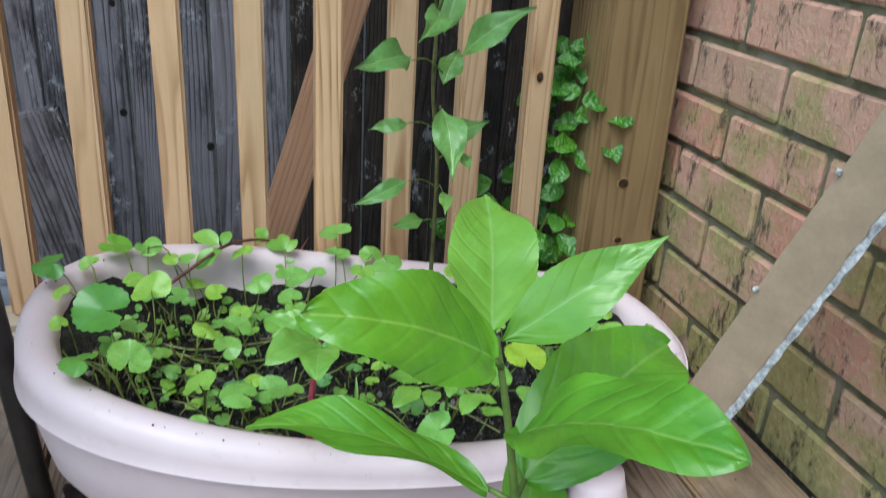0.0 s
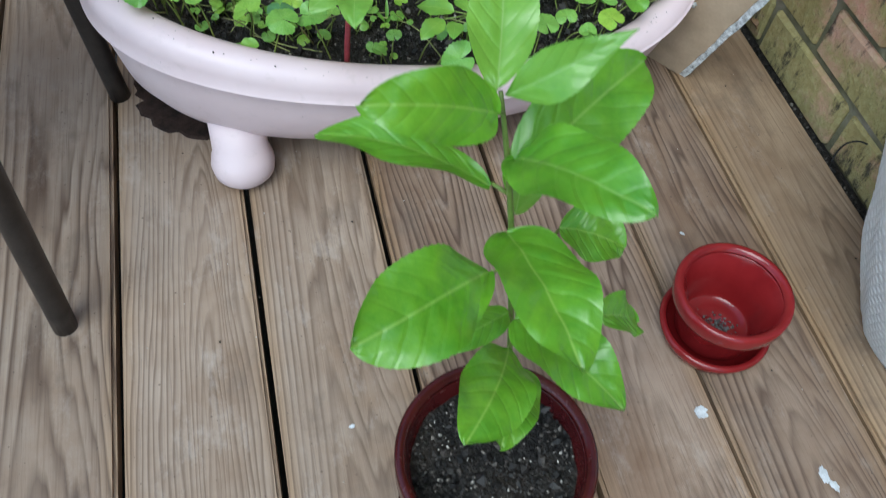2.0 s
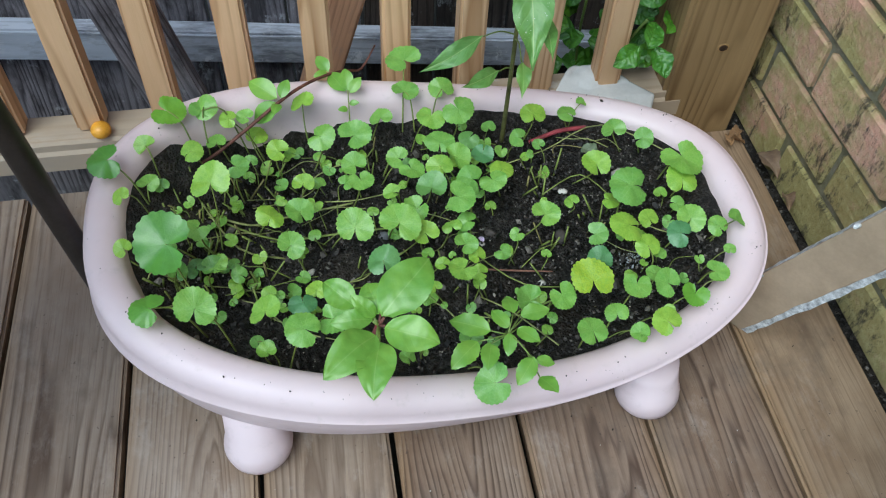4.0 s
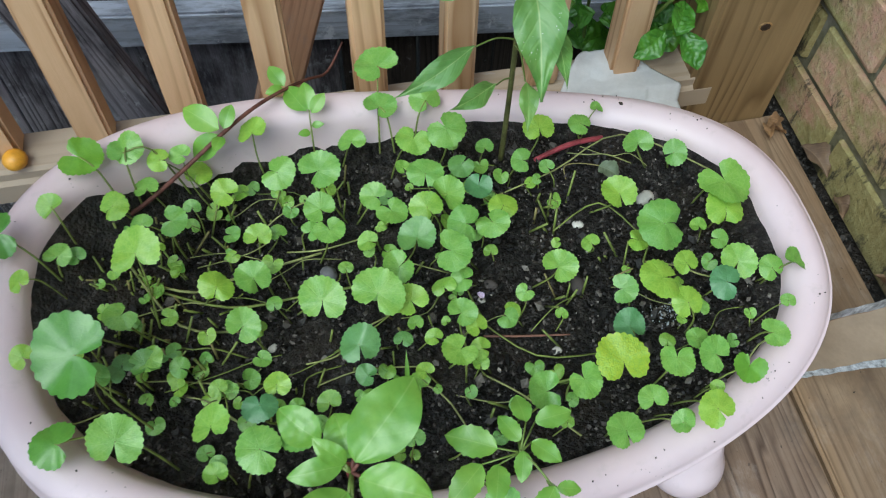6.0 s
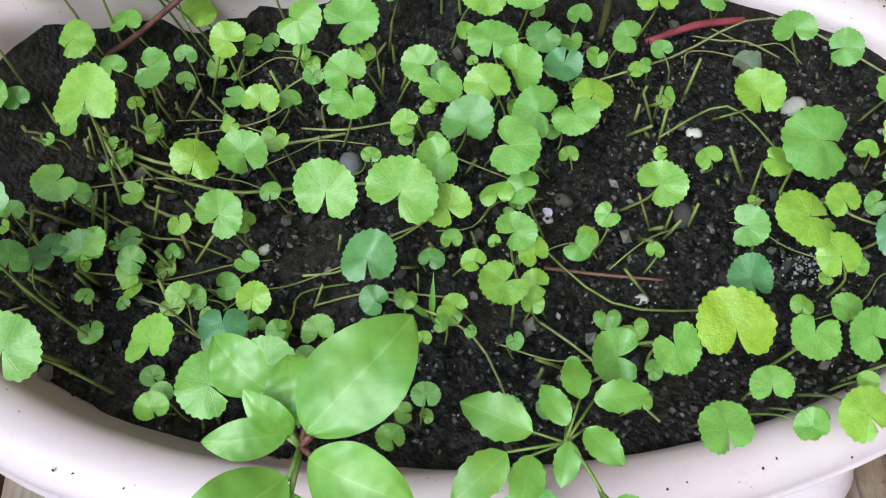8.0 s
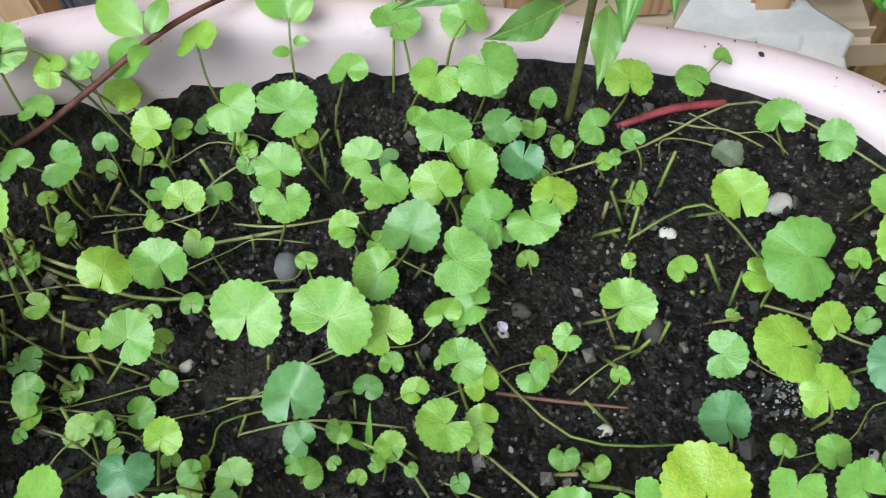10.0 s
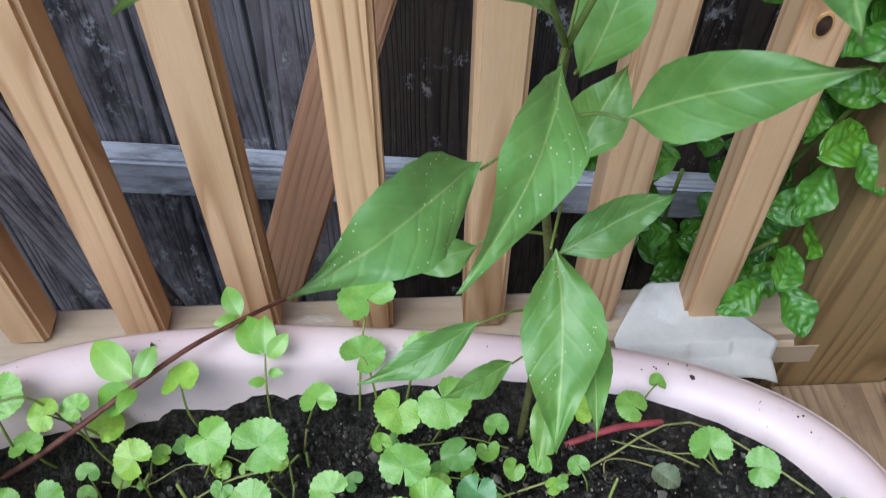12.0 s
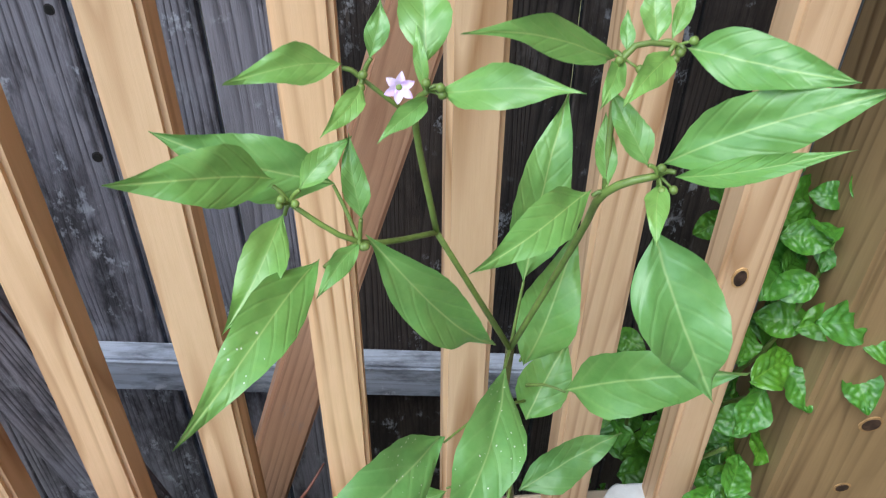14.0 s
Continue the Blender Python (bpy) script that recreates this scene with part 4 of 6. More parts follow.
def soil_litter():
    """Runners, cut stalks, pebbles and small litter on the soil of the bath."""
    rnd = random.Random(5)
    lines = [((0.123, 1.192), (0.192, 1.172), (0.265, 1.172), (0.33, 1.176)), ((0.116, 1.21), (0.153, 1.152), (0.20, 1.150)), ((0.12, 1.20), (0.165, 1.185), (0.20, 1.20), (0.28, 1.215)),
             ((0.40, 1.13), (0.45, 1.075), (0.52, 1.07)), ((0.40, 1.07), (0.43, 1.04), (0.47, 1.0)), ((0.45, 1.25), (0.52, 1.27), (0.60, 1.30), (0.68, 1.24)), ((0.50, 1.20), (0.55, 1.22), (0.58, 1.18)), ((0.30, 1.09), (0.36, 1.06), (0.385, 1.00))]
    for k in range(36):
        x, y, a = rnd.choice((rnd.uniform(0.09, 0.30), rnd.uniform(0.09, 0.62))), rnd.uniform(1.02, 1.30), rnd.uniform(-0.8, 0.8) + rnd.choice((0, 3.14))
        lines.append(tuple((x + t * math.cos(a) + rnd.uniform(-0.006, 0.006), y + t * math.sin(a) * 0.7 + rnd.uniform(-0.006, 0.006)) for t in (0, 0.025, 0.05, rnd.uniform(0.06, 0.1))))
    mat = thing("runners", pose(0.38, 1.16, soil_z(0.38)), "pale creeping runner stems lying on the soil", "stems")
    inv = mat.matrix_world.inverted()
    for k, ln in enumerate(lines):
        pts = [(min(max(x, 0.07), 0.69), min(max(y, 0.995), 1.33)) for x, y in ln]
        pts = [(x, y, soil_z(x) + (0.006 if 0 < i < len(pts) - 1 else 0.001) + rnd.uniform(0, 0.008)) for i, (x, y) in enumerate(pts)]
        r = rnd.uniform(0.0005, 0.0009) if k > 7 else (0.0013 if k < 3 else 0.0009)
        part("runner", tube_bm(pts, [r] * len(pts), 5), RUNNER if k % 3 else STALK, mat, smooth=True, m=inv)
    for cx, cy, count, spread in ((0.105, 1.195, 16, 0.018), (0.131, 1.131, 18, 0.022), (0.099, 1.10, 14, 0.018), (0.14, 1.25, 10, 0.02), (0.185, 1.108, 8, 0.018), (0.485, 1.13, 6, 0.009), (0.485, 1.227, 12, 0.022), (0.434, 1.047, 8, 0.015), (0.30, 1.27, 9, 0.02), (0.36, 1.20, 8, 0.02), (0.33, 1.12, 6, 0.016), (0.55, 1.16, 5, 0.015), (0.11, 1.16, 16, 0.03), (0.20, 1.24, 14, 0.035), (0.17, 1.20, 14, 0.03), (0.27, 1.08, 9, 0.03), (0.42, 1.06, 8, 0.03)):
        for k in range(count):
            x, y = cx + rnd.gauss(0, spread), cy + rnd.gauss(0, spread * 0.8)
            h, a = rnd.uniform(0.008, 0.028), rnd.uniform(0, 6.28)
            lean = h * rnd.uniform(0.2, 0.9)
            r = rnd.uniform(0.0009, 0.0014)
            part("stalk", tube_bm([(x, y, soil_z(x) - 0.003), (x + lean * math.cos(a), y + lean * math.sin(a), soil_z(x) + h)], [r, r * 0.9], 6), (STALK, DRY_STALK)[rnd.random() < 0.15], mat, smooth=True, m=inv)
    stones = [(0.283, 1.192, 0.011, 0), (0.508, 1.14, 0.010, 1), (0.601, 1.224, 0.010, 2), (0.527, 1.206, 0.006, 2), (0.226, 1.129, 0.005, 2), (0.417, 1.142, 0.004, 2), (0.471, 1.08, 0.005, 2), (0.429, 1.156, 0.007, 1), (0.10, 1.13, 0.006, 1), (0.31, 1.168, 0.007, 0), (0.62, 1.06, 0.004, 2), (0.66, 1.20, 0.004, 2), (0.20, 1.15, 0.005, 1)]
    mats = [plain("grey_pebble", (0.16, 0.16, 0.17), 0.8), plain("dark_pebble", (0.07, 0.06, 0.055), 0.85), plain("pale_pebble", (0.52, 0.50, 0.45), 0.8)]
    for x, y, r, c in stones:
        bm = bmesh.new()
        bmesh.ops.create_icosphere(bm, subdivisions=2, radius=1.0)
        for v in bm.verts:
            v.co = Vector((v.co.x * r, v.co.y * r * 0.75, v.co.z * r * 0.5)) * (1 + 0.35 * noise.noise(v.co * 1.3 + Vector((x * 90, y * 90, 0))))
        ob = new("pebble", put_mesh(bm, "pebble", mats[c], True))
        ob.matrix_world = pose(x, y, soil_z(x) + r * 0.2, 0, 0, rnd.uniform(0, 180))
        tagged(ob, ("smooth grey pebble on the soil", "dark brown pebble on the soil", "pale whitish stone on the soil")[c], "stone", "pebbles in the bath")


def crumbs(name, at_z, area, count, seed, material, label, size):
    """Small crumbs scattered over an area, too many to count."""
    rnd = random.Random(seed)
    verts, faces = [], []
    for k in range(count):
        x, y = area(rnd)
        r = size * rnd.uniform(0.35, 1.0) * (2.4 if rnd.random() < 0.05 else 1)
        m = pose(x, y, at_z(x, y) + r * 0.2, rnd.uniform(0, 180), rnd.uniform(0, 180), rnd.uniform(0, 180)) @ Matrix.Diagonal((r, r * rnd.uniform(0.5, 1), r * rnd.uniform(0.4, 0.8), 1))
        i = len(verts)
        verts += [tuple(m @ (Vector(c) * rnd.uniform(0.8, 1.25))) for c in ((1, 0, 0), (-1, 0, 0), (0, 1, 0), (0, -1, 0), (0, 0, 1), (0, 0, -1), (0.6, 0.6, 0.5), (-0.6, -0.6, 0.5))]
        faces += [(i + a, i + b, i + c) for a, b, c in ((0, 6, 4), (6, 2, 4), (2, 1, 4), (1, 7, 4), (7, 3, 4), (3, 0, 4), (0, 2, 6), (1, 3, 7), (2, 0, 5), (1, 2, 5), (3, 1, 5), (0, 3, 5))]
    me = bpy.data.meshes.new(name)
    me.from_pydata(verts, [], faces)
    me.materials.append(material)
    ob = new(name, me)
    return tagged(ob, label, "litter", kind="stuff")


def bath_area(rnd):
    while True:
        x, y = CX + rnd.uniform(-1, 1) * RX, CY + rnd.uniform(-1, 1) * RY
        if in_bath(x, y, 0.046):
            return x, y


soil_litter()
crumbs("pale_grit", lambda x, y: soil_z(x) + 0.002, bath_area, 700, 3, plain("pale_grit", (0.40, 0.37, 0.32), 0.85), "pale grit and perlite specks in the soil", 0.0011)
crumbs("soil_crumbs", lambda x, y: soil_z(x) + 0.002, bath_area, 5200, 4, CRUMB, "dark crumbs of bark and soil", 0.0031)
crumbs("bark_bits", lambda x, y: soil_z(x) + 0.003, bath_area, 1500, 6, CRUMB, "grey-brown bark bits on the soil", 0.0026)

# ---- pepper plant ----
pepper = thing("pepper_plant", pose(0.473, 1.302, 0.13), "tall pepper plant with pointed green leaves and a violet flower", "plant")
PEP_INV = pepper.matrix_world.inverted()

part("stem", tube_bm([(0.473, 1.302, 0.125), (0.475, 1.304, 0.22), (0.474, 1.303, 0.33), (0.462, 1.297, 0.424), (0.459, 1.278, 0.512)], [0.0030, 0.0027, 0.0025, 0.0023, 0.0022], 8), BROWN_STEM, pepper, smooth=True, m=PEP_INV)
for line, r in (([(0.459, 1.278, 0.512), (0.421, 1.248, 0.612)], 0.0015), ([(0.421, 1.248, 0.612), (0.393, 1.225, 0.628), (0.371, 1.226, 0.645)], 0.0011), ([(0.421, 1.248, 0.612), (0.413, 1.240, 0.667), (0.417, 1.232, 0.682)], 0.0012), ([(0.413, 1.240, 0.667), (0.397, 1.235, 0.685)], 0.0009),
                ([(0.459, 1.278, 0.512), (0.476, 1.250, 0.604), (0.474, 1.220, 0.649), (0.489, 1.215, 0.659)], 0.0015), ([(0.474, 1.220, 0.649), (0.478, 1.236, 0.689), (0.495, 1.238, 0.692)], 0.0011)):
    part("branch", tube_bm(line, [r] * (len(line) - 1) + [r * 0.8], 7), GREEN_STEM, pepper, smooth=True, m=PEP_INV)
pepper_count = [0]


def pepper_leaf(base, tip, ratio, specked=False):
    """A pointed leaf on a thin stalk that comes from the nearest piece of stem."""
    pepper_count[0] += 1
    b, t = Vector(base), Vector(tip)
    ln = (t - b).length * 1.03
    mesh = blade_mesh("pepper_leaf", PEPPER_SPECKED if specked else PEPPER if ln > 0.05 else PEPPER_YOUNG, ln, ln * ratio * 0.78, "lance", random.uniform(0.04, 0.10), 0.26, 0.12, 0.012, 0.012, 0.4, pepper_count[0], 12, 34, crinkle=0.05)
    part("leaf", mesh, None, pepper, m=PEP_INV @ leaf_pose(b, t, (random.uniform(-0.2, 0.2), -0.75, 0.65)))
    nodes = [Vector(q) for q in ((0.459, 1.278, 0.512), (0.421, 1.248, 0.612), (0.393, 1.225, 0.628), (0.371, 1.226, 0.645), (0.417, 1.232, 0.682), (0.397, 1.235, 0.685), (0.476, 1.250, 0.604), (0.474, 1.220, 0.649), (0.489, 1.215, 0.659), (0.478, 1.236, 0.689), (0.495, 1.238, 0.692))]
    near = min(nodes, key=lambda q: (q - b).length)
    if 0.5 <= b.z and 0.003 < (near - b).length < 0.045:
        part("leaf_stalk", tube_bm([near, (near + b) / 2 + Vector((0, 0, 0.001)), b], [0.0009, 0.0008, 0.0007], 6), GREEN_STEM, pepper, smooth=True, m=PEP_INV)
    if b.z < 0.5:
        root = Vector((0.475, 1.304, b.z - 0.35 * math.hypot(b.x - 0.475, b.y - 1.304)))
        if (b - root).length > 0.006:
            part("leaf_stalk", tube_bm([root, (root + b) / 2 + Vector((0, 0, 0.12 * (b - root).length)), b], [0.0010, 0.0008, 0.0007], 6), GREEN_STEM, pepper, smooth=True, m=PEP_INV)


pepper_leaf((0.391, 1.235, 0.689), (0.360, 1.215, 0.697), 0.41)
pepper_leaf((0.400, 1.235, 0.692), (0.403, 1.245, 0.706), 0.54)
pepper_leaf((0.415, 1.235, 0.690), (0.418, 1.260, 0.710), 0.65)
pepper_leaf((0.415, 1.232, 0.682), (0.415, 1.240, 0.700), 0.29)
pepper_leaf((0.397, 1.232, 0.685), (0.385, 1.212, 0.679), 0.39)
pepper_leaf((0.416, 1.232, 0.680), (0.402, 1.212, 0.676), 0.36)
pepper_leaf((0.421, 1.232, 0.683), (0.458, 1.205, 0.693), 0.38)
pepper_leaf((0.366, 1.228, 0.651), (0.326, 1.200, 0.676), 0.44)
pepper_leaf((0.384, 1.250, 0.634), (0.328, 1.245, 0.663), 0.46)
pepper_leaf((0.375, 1.225, 0.651), (0.392, 1.235, 0.664), 0.51)
pepper_leaf((0.369, 1.225, 0.641), (0.350, 1.190, 0.624), 0.43)
pepper_leaf((0.394, 1.225, 0.638), (0.392, 1.235, 0.665), 0.40)
pepper_leaf((0.381, 1.215, 0.626), (0.341, 1.150, 0.624), 0.31, True)
pepper_leaf((0.393, 1.222, 0.629), (0.379, 1.200, 0.627), 0.38)
pepper_leaf((0.394, 1.225, 0.629), (0.447, 1.250, 0.550), 0.29)
pepper_leaf((0.470, 1.220, 0.648), (0.426, 1.185, 0.651), 0.35)
pepper_leaf((0.465, 1.290, 0.545), (0.486, 1.330, 0.621), 0.39)
pepper_leaf((0.467, 1.290, 0.489), (0.496, 1.310, 0.556), 0.51)
pepper_leaf((0.478, 1.300, 0.426), (0.501, 1.330, 0.461), 0.75)
pepper_leaf((0.475, 1.240, 0.689), (0.426, 1.200, 0.714), 0.24)
pepper_leaf((0.478, 1.235, 0.688), (0.466, 1.215, 0.684), 0.40)
pepper_leaf((0.492, 1.235, 0.691), (0.473, 1.210, 0.687), 0.39)
pepper_leaf((0.497, 1.235, 0.691), (0.536, 1.205, 0.698), 0.46)
pepper_leaf((0.495, 1.240, 0.693), (0.502, 1.255, 0.703), 0.42)
pepper_leaf((0.480, 1.240, 0.689), (0.482, 1.250, 0.698), 0.45)
pepper_leaf((0.490, 1.240, 0.692), (0.489, 1.255, 0.705), 0.67)
pepper_leaf((0.492, 1.218, 0.659), (0.545, 1.200, 0.698), 0.40)
pepper_leaf((0.493, 1.212, 0.662), (0.526, 1.180, 0.689), 0.20)
pepper_leaf((0.485, 1.215, 0.663), (0.474, 1.230, 0.681), 0.54)
pepper_leaf((0.475, 1.220, 0.652), (0.475, 1.235, 0.670), 0.39)
pepper_leaf((0.490, 1.215, 0.655), (0.483, 1.190, 0.651), 0.39)
pepper_leaf((0.492, 1.215, 0.637), (0.512, 1.185, 0.584), 0.63)
pepper_leaf((0.494, 1.291, 0.461), (0.561, 1.246, 0.524), 0.44)
pepper_leaf((0.478, 1.303, 0.351), (0.545, 1.328, 0.370), 0.50)
pepper_leaf((0.454, 1.262, 0.517), (0.412, 1.175, 0.497), 0.37, True)
pepper_leaf((0.426, 1.262, 0.462), (0.350, 1.200, 0.468), 0.50, True)
pepper_leaf((0.430, 1.287, 0.383), (0.384, 1.280, 0.376), 0.55)
pepper_leaf((0.462, 1.262, 0.407), (0.463, 1.190, 0.346), 0.53, True)
pepper_leaf((0.495, 1.262, 0.349), (0.477, 1.190, 0.353), 0.30)
pepper_leaf((0.434, 1.286, 0.311), (0.363, 1.262, 0.293), 0.38)
pepper_leaf((0.457, 1.291, 0.256), (0.410, 1.268, 0.261), 0.49)
pepper_leaf((0.465, 1.240, 0.312), (0.459, 1.200, 0.299), 0.47)


def blossom(x, y, z, r):
    """A small star flower: a yellow-green heart and six petals."""
    n = Nodes("violet_petal", 0.5, 0.3)
    col = n.mix(n.grey(n.noise(n.coords((1, 1, 1)), 120.0), 0.4, 0.6), (0.80, 0.68, 0.84), (0.55, 0.34, 0.66))
    petal_mat = n.done(col)
    heart = bmesh.new()
    bmesh.ops.create_icosphere(heart, subdivisions=2, radius=r * 0.28)
    flower = part("flower", heart, GREEN_STEM, pepper, "small white and violet flower", m=PEP_INV @ pose(x, y, z, 70, 10, 0))
    for k in range(6):
        me = blade_mesh("petal", petal_mat, r * 1.1, r * 0.62, "oval", 0.1, 0.4, 0.05, 0, 0, 0, k, 4, 8)
        part("petal", me, None, flower, m=Matrix.Rotation(k * math.pi / 3, 4, "Z") @ Matrix.Rotation(radians(18), 4, "X"))


blossom(0.408, 1.226, 0.687, 0.0048)
for x, y, z in ((0.371, 1.226, 0.645), (0.478, 1.236, 0.689), (0.489, 1.215, 0.659), (0.417, 1.232, 0.682), (0.397, 1.235, 0.685), (0.495, 1.238, 0.692), (0.393, 1.225, 0.628)):
    for k in range(3):
        tip = Vector((x + random.uniform(-0.005, 0.005), y - 0.004, z + random.uniform(-0.004, 0.006)))
        bm = tube_bm([(x, y, z), tuple(tip)], [0.0005, 0.0005], 5)
        bmesh.ops.create_icosphere(bm, subdivisions=2, radius=0.0015, matrix=Matrix.Translation(tip))
        part("bud", bm, GREEN_STEM, pepper, smooth=True, m=PEP_INV)

# ---- seedlings in the bath ----
rosette = thing("rosette_seedling", pose(0.284, 1.000, soil_z(0.284)), "broad-leaved seedling with a reddish stem", "plant")
RI = rosette.matrix_world.inverted()
part("stem", tube_bm([(0.284, 1.000, soil_z(0.284) - 0.003), (0.285, 0.982, 0.22), (0.289, 0.953, 0.297)], [0.0034, 0.003, 0.0026], 8), RED_STEM, rosette, smooth=True, m=RI)
for k, (b, t, r) in enumerate((((0.294, 0.954, 0.304), (0.335, 1.000, 0.315), 0.62), ((0.2857, 0.937, 0.303), (0.2415, 0.902, 0.312), 0.55), ((0.287, 0.932, 0.303), (0.278, 0.882, 0.305), 0.60), ((0.294, 0.947, 0.302), (0.3336, 0.925, 0.300), 0.66),
                               ((0.284, 0.955, 0.300), (0.251, 0.9545, 0.305), 0.5), ((0.272, 0.980, 0.288), (0.248, 1.003, 0.293), 0.72), ((0.292, 0.960, 0.302), (0.283, 0.988, 0.305), 0.85), ((0.286, 0.956, 0.302), (0.270, 0.9705, 0.318), 0.5))):
    ln = (Vector(t) - Vector(b)).length * 1.05
    part("leaf", blade_mesh("seedling_leaf", SEEDLING, ln, ln * r, "oval", 0.12, 0.16, 0.05, -0.004, 0.004, 0.3, k, 12, 36, 6, 0.03), None, rosette, m=RI @ leaf_pose(b, t, (0, -0.4, 1)))
    part("leaf_stalk", tube_bm([(0.289, 0.952, 0.296), b], [0.0016, 0.0012], 6), GREEN_STEM if k % 3 else TWIG, rosette, smooth=True, m=RI)

rosette.location += Vector((-0.006, 0.006, -0.010))
tomato = thing("lobed_seedling", pose(0.413, 0.985, soil_z(0.413)), "small seedling with lobed divided leaves", "plant")
TI = tomato.matrix_world.inverted()
part("stem", tube_bm([(0.412, 0.99, soil_z(0.413) - 0.003), (0.405, 0.965, 0.21), (0.3935, 0.9282, 0.27)], [0.0016, 0.0014, 0.0012], 6), GREEN_STEM, tomato, smooth=True, m=TI)
for k, (b, t) in enumerate((((0.3779, 0.9336), (0.341, 0.9525)), ((0.3644, 0.9246), (0.3348, 0.9004)), ((0.377, 0.9237), (0.3671, 0.8932)), ((0.404, 0.9354), (0.4211, 0.9138)), ((0.4022, 0.948), (0.4013, 0.9741)), ((0.3959, 0.9372), (0.3842, 0.9606)), ((0.3959, 0.9282), (0.3887, 0.9057)),
                            ((0.4103, 0.8986), (0.3896, 0.8743)), ((0.4121, 0.8986), (0.4309, 0.895)), ((0.413, 0.8833), (0.4238, 0.8599)), ((0.4103, 0.9498), (0.4408, 0.9534)))):
    b, t = Vector((*b, 0.269 + random.uniform(-0.006, 0.006))), Vector((*t, 0.268 + random.uniform(-0.008, 0.008)))
    ln = (t - b).length * 0.95
    part("leaflet", blade_mesh("lobed_leaf", SEEDLING, ln, ln * 0.58, "oval", 0.06, 0.12, 0.05, 0.0, 0.07, 0, k), None, tomato, m=TI @ leaf_pose(b, t, (0, -0.2, 1)))
    part("leaf_stalk", tube_bm([(0.3935, 0.9282, 0.268) if k not in (9, 7, 8) else (0.4067, 0.9048, 0.269), b], [0.0009, 0.0007], 5), GREEN_STEM, tomato, smooth=True, m=TI)
part("leaf_stalk", tube_bm([(0.3935, 0.9282, 0.268), (0.4013, 0.9165, 0.271), (0.4121, 0.8941, 0.269)], [0.001, 0.001, 0.0008], 5), GREEN_STEM, tomato, smooth=True, m=TI)

tomato.location += Vector((0.008, 0.041, -0.042))

twig = thing("rooted_twig", pose(0.12, 1.28, soil_z(0.12)), "thin brown twig over the rim with pairs of small leaves", "plant")
WI = twig.matrix_world.inverted()
part("stem", tube_bm([(0.085, 1.245, soil_z(0.085) - 0.004), (0.128, 1.268, 0.186), (0.170, 1.284, 0.208), (0.2105, 1.3045, 0.2270), (0.240, 1.335, 0.222), (0.270, 1.368, 0.2065), (0.293, 1.405, 0.178), (0.313, 1.437, 0.152), (0.334, 1.462, 0.168)], [0.0023, 0.0022, 0.0021, 0.0020, 0.0019, 0.0018, 0.0016, 0.0015, 0.001], 7), TWIG, twig, smooth=True, m=WI)
for k, (b, t) in enumerate((((0.208, 1.307, 0.230), (0.181, 1.331, 0.235)), ((0.212, 1.307, 0.230), (0.221, 1.325, 0.238)), ((0.208, 1.304, 0.226), (0.182, 1.300, 0.205)), ((0.209, 1.302, 0.226), (0.203, 1.285, 0.228)), ((0.269, 1.369, 0.209), (0.258, 1.390, 0.214)), ((0.268, 1.367, 0.208), (0.252, 1.362, 0.210)),
                            ((0.289, 1.338, 0.205), (0.2885, 1.361, 0.216)), ((0.291, 1.336, 0.203), (0.3045, 1.348, 0.213)), ((0.286, 1.339, 0.203), (0.2715, 1.369, 0.204)), ((0.287, 1.328, 0.185), (0.276, 1.325, 0.188)), ((0.289, 1.332, 0.19), (0.300, 1.330, 0.192)))):
    ln = (Vector(t) - Vector(b)).length * 1.1
    part("leaf", blade_mesh("sprig_leaf", SEEDLING, ln, ln * 0.6, "oval", 0.08, 0.2, 0.03, 0, 0, 0, k, 6, 8), None, twig, m=WI @ leaf_pose(b, t, (0, -0.6, 1)))
part("stalk", tube_bm([(0.2876, 1.310, soil_z(0.285) - 0.002), (0.288, 1.322, 0.182), (0.289, 1.338, 0.205)], [0.001, 0.0009, 0.0007], 5), STALK, twig, smooth=True, m=WI)

red = new("red_stalk", put_mesh(tube_bm([(0.505, 1.290, 0.139), (0.545, 1.300, 0.1435), (0.581, 1.304, 0.1415)], [0.0024, 0.0030, 0.0028], 8), "red_stalk", RED_STEM, True))
tagged(red, "cut red leaf stalk lying on the soil", "stalk")

grass = thing("grass_seedling", pose(0.336, 1.074, soil_z(0.336)), "tiny grass seedling with narrow green blades", "plant")
GI = grass.matrix_world.inverted()
for k, (dx, dy, dz) in enumerate(((-0.022, 0.012, 0.022), (0.003, 0.020, 0.028), (0.008, -0.006, 0.020))):
    b = Vector((0.336, 1.074, soil_z(0.336)))
    t = b + Vector((dx, dy, dz))
    part("blade", blade_mesh("grass_blade", SEEDLING, (t - b).length, 0.0042, "lance", 0.12, 0.3, 0, 0, 0, 0, k, 4, 10), None, grass, m=GI @ leaf_pose(b, t, (0, -0.6, 1)))
stick = new("brown_stick", put_mesh(tube_bm([(0.41, 1.103, 0.144), (0.445, 1.097, 0.143), (0.486, 1.092, 0.1405)], [0.0012, 0.0012, 0.0008], 6), "brown_stick", plain("reddish_stick", (0.20, 0.10, 0.07), 0.7), True))
tagged(stick, "thin reddish brown stick lying on the soil", "stick")
petal = new("fallen_petal", blade_mesh("fallen_petal", plain("violet_white_petal", (0.62, 0.50, 0.70), 0.5, 0.3, 0.25, 200.0), 0.008, 0.006, "round", 0.2, 0.3, 0.05, 0, 0, 0, 3, 6, 8))
petal.matrix_world = pose(0.4186, 1.1408, soil_z(0.4186) + 0.006, 10, 0, 40)
tagged(petal, "fallen violet and white petal on the soil", "petal")
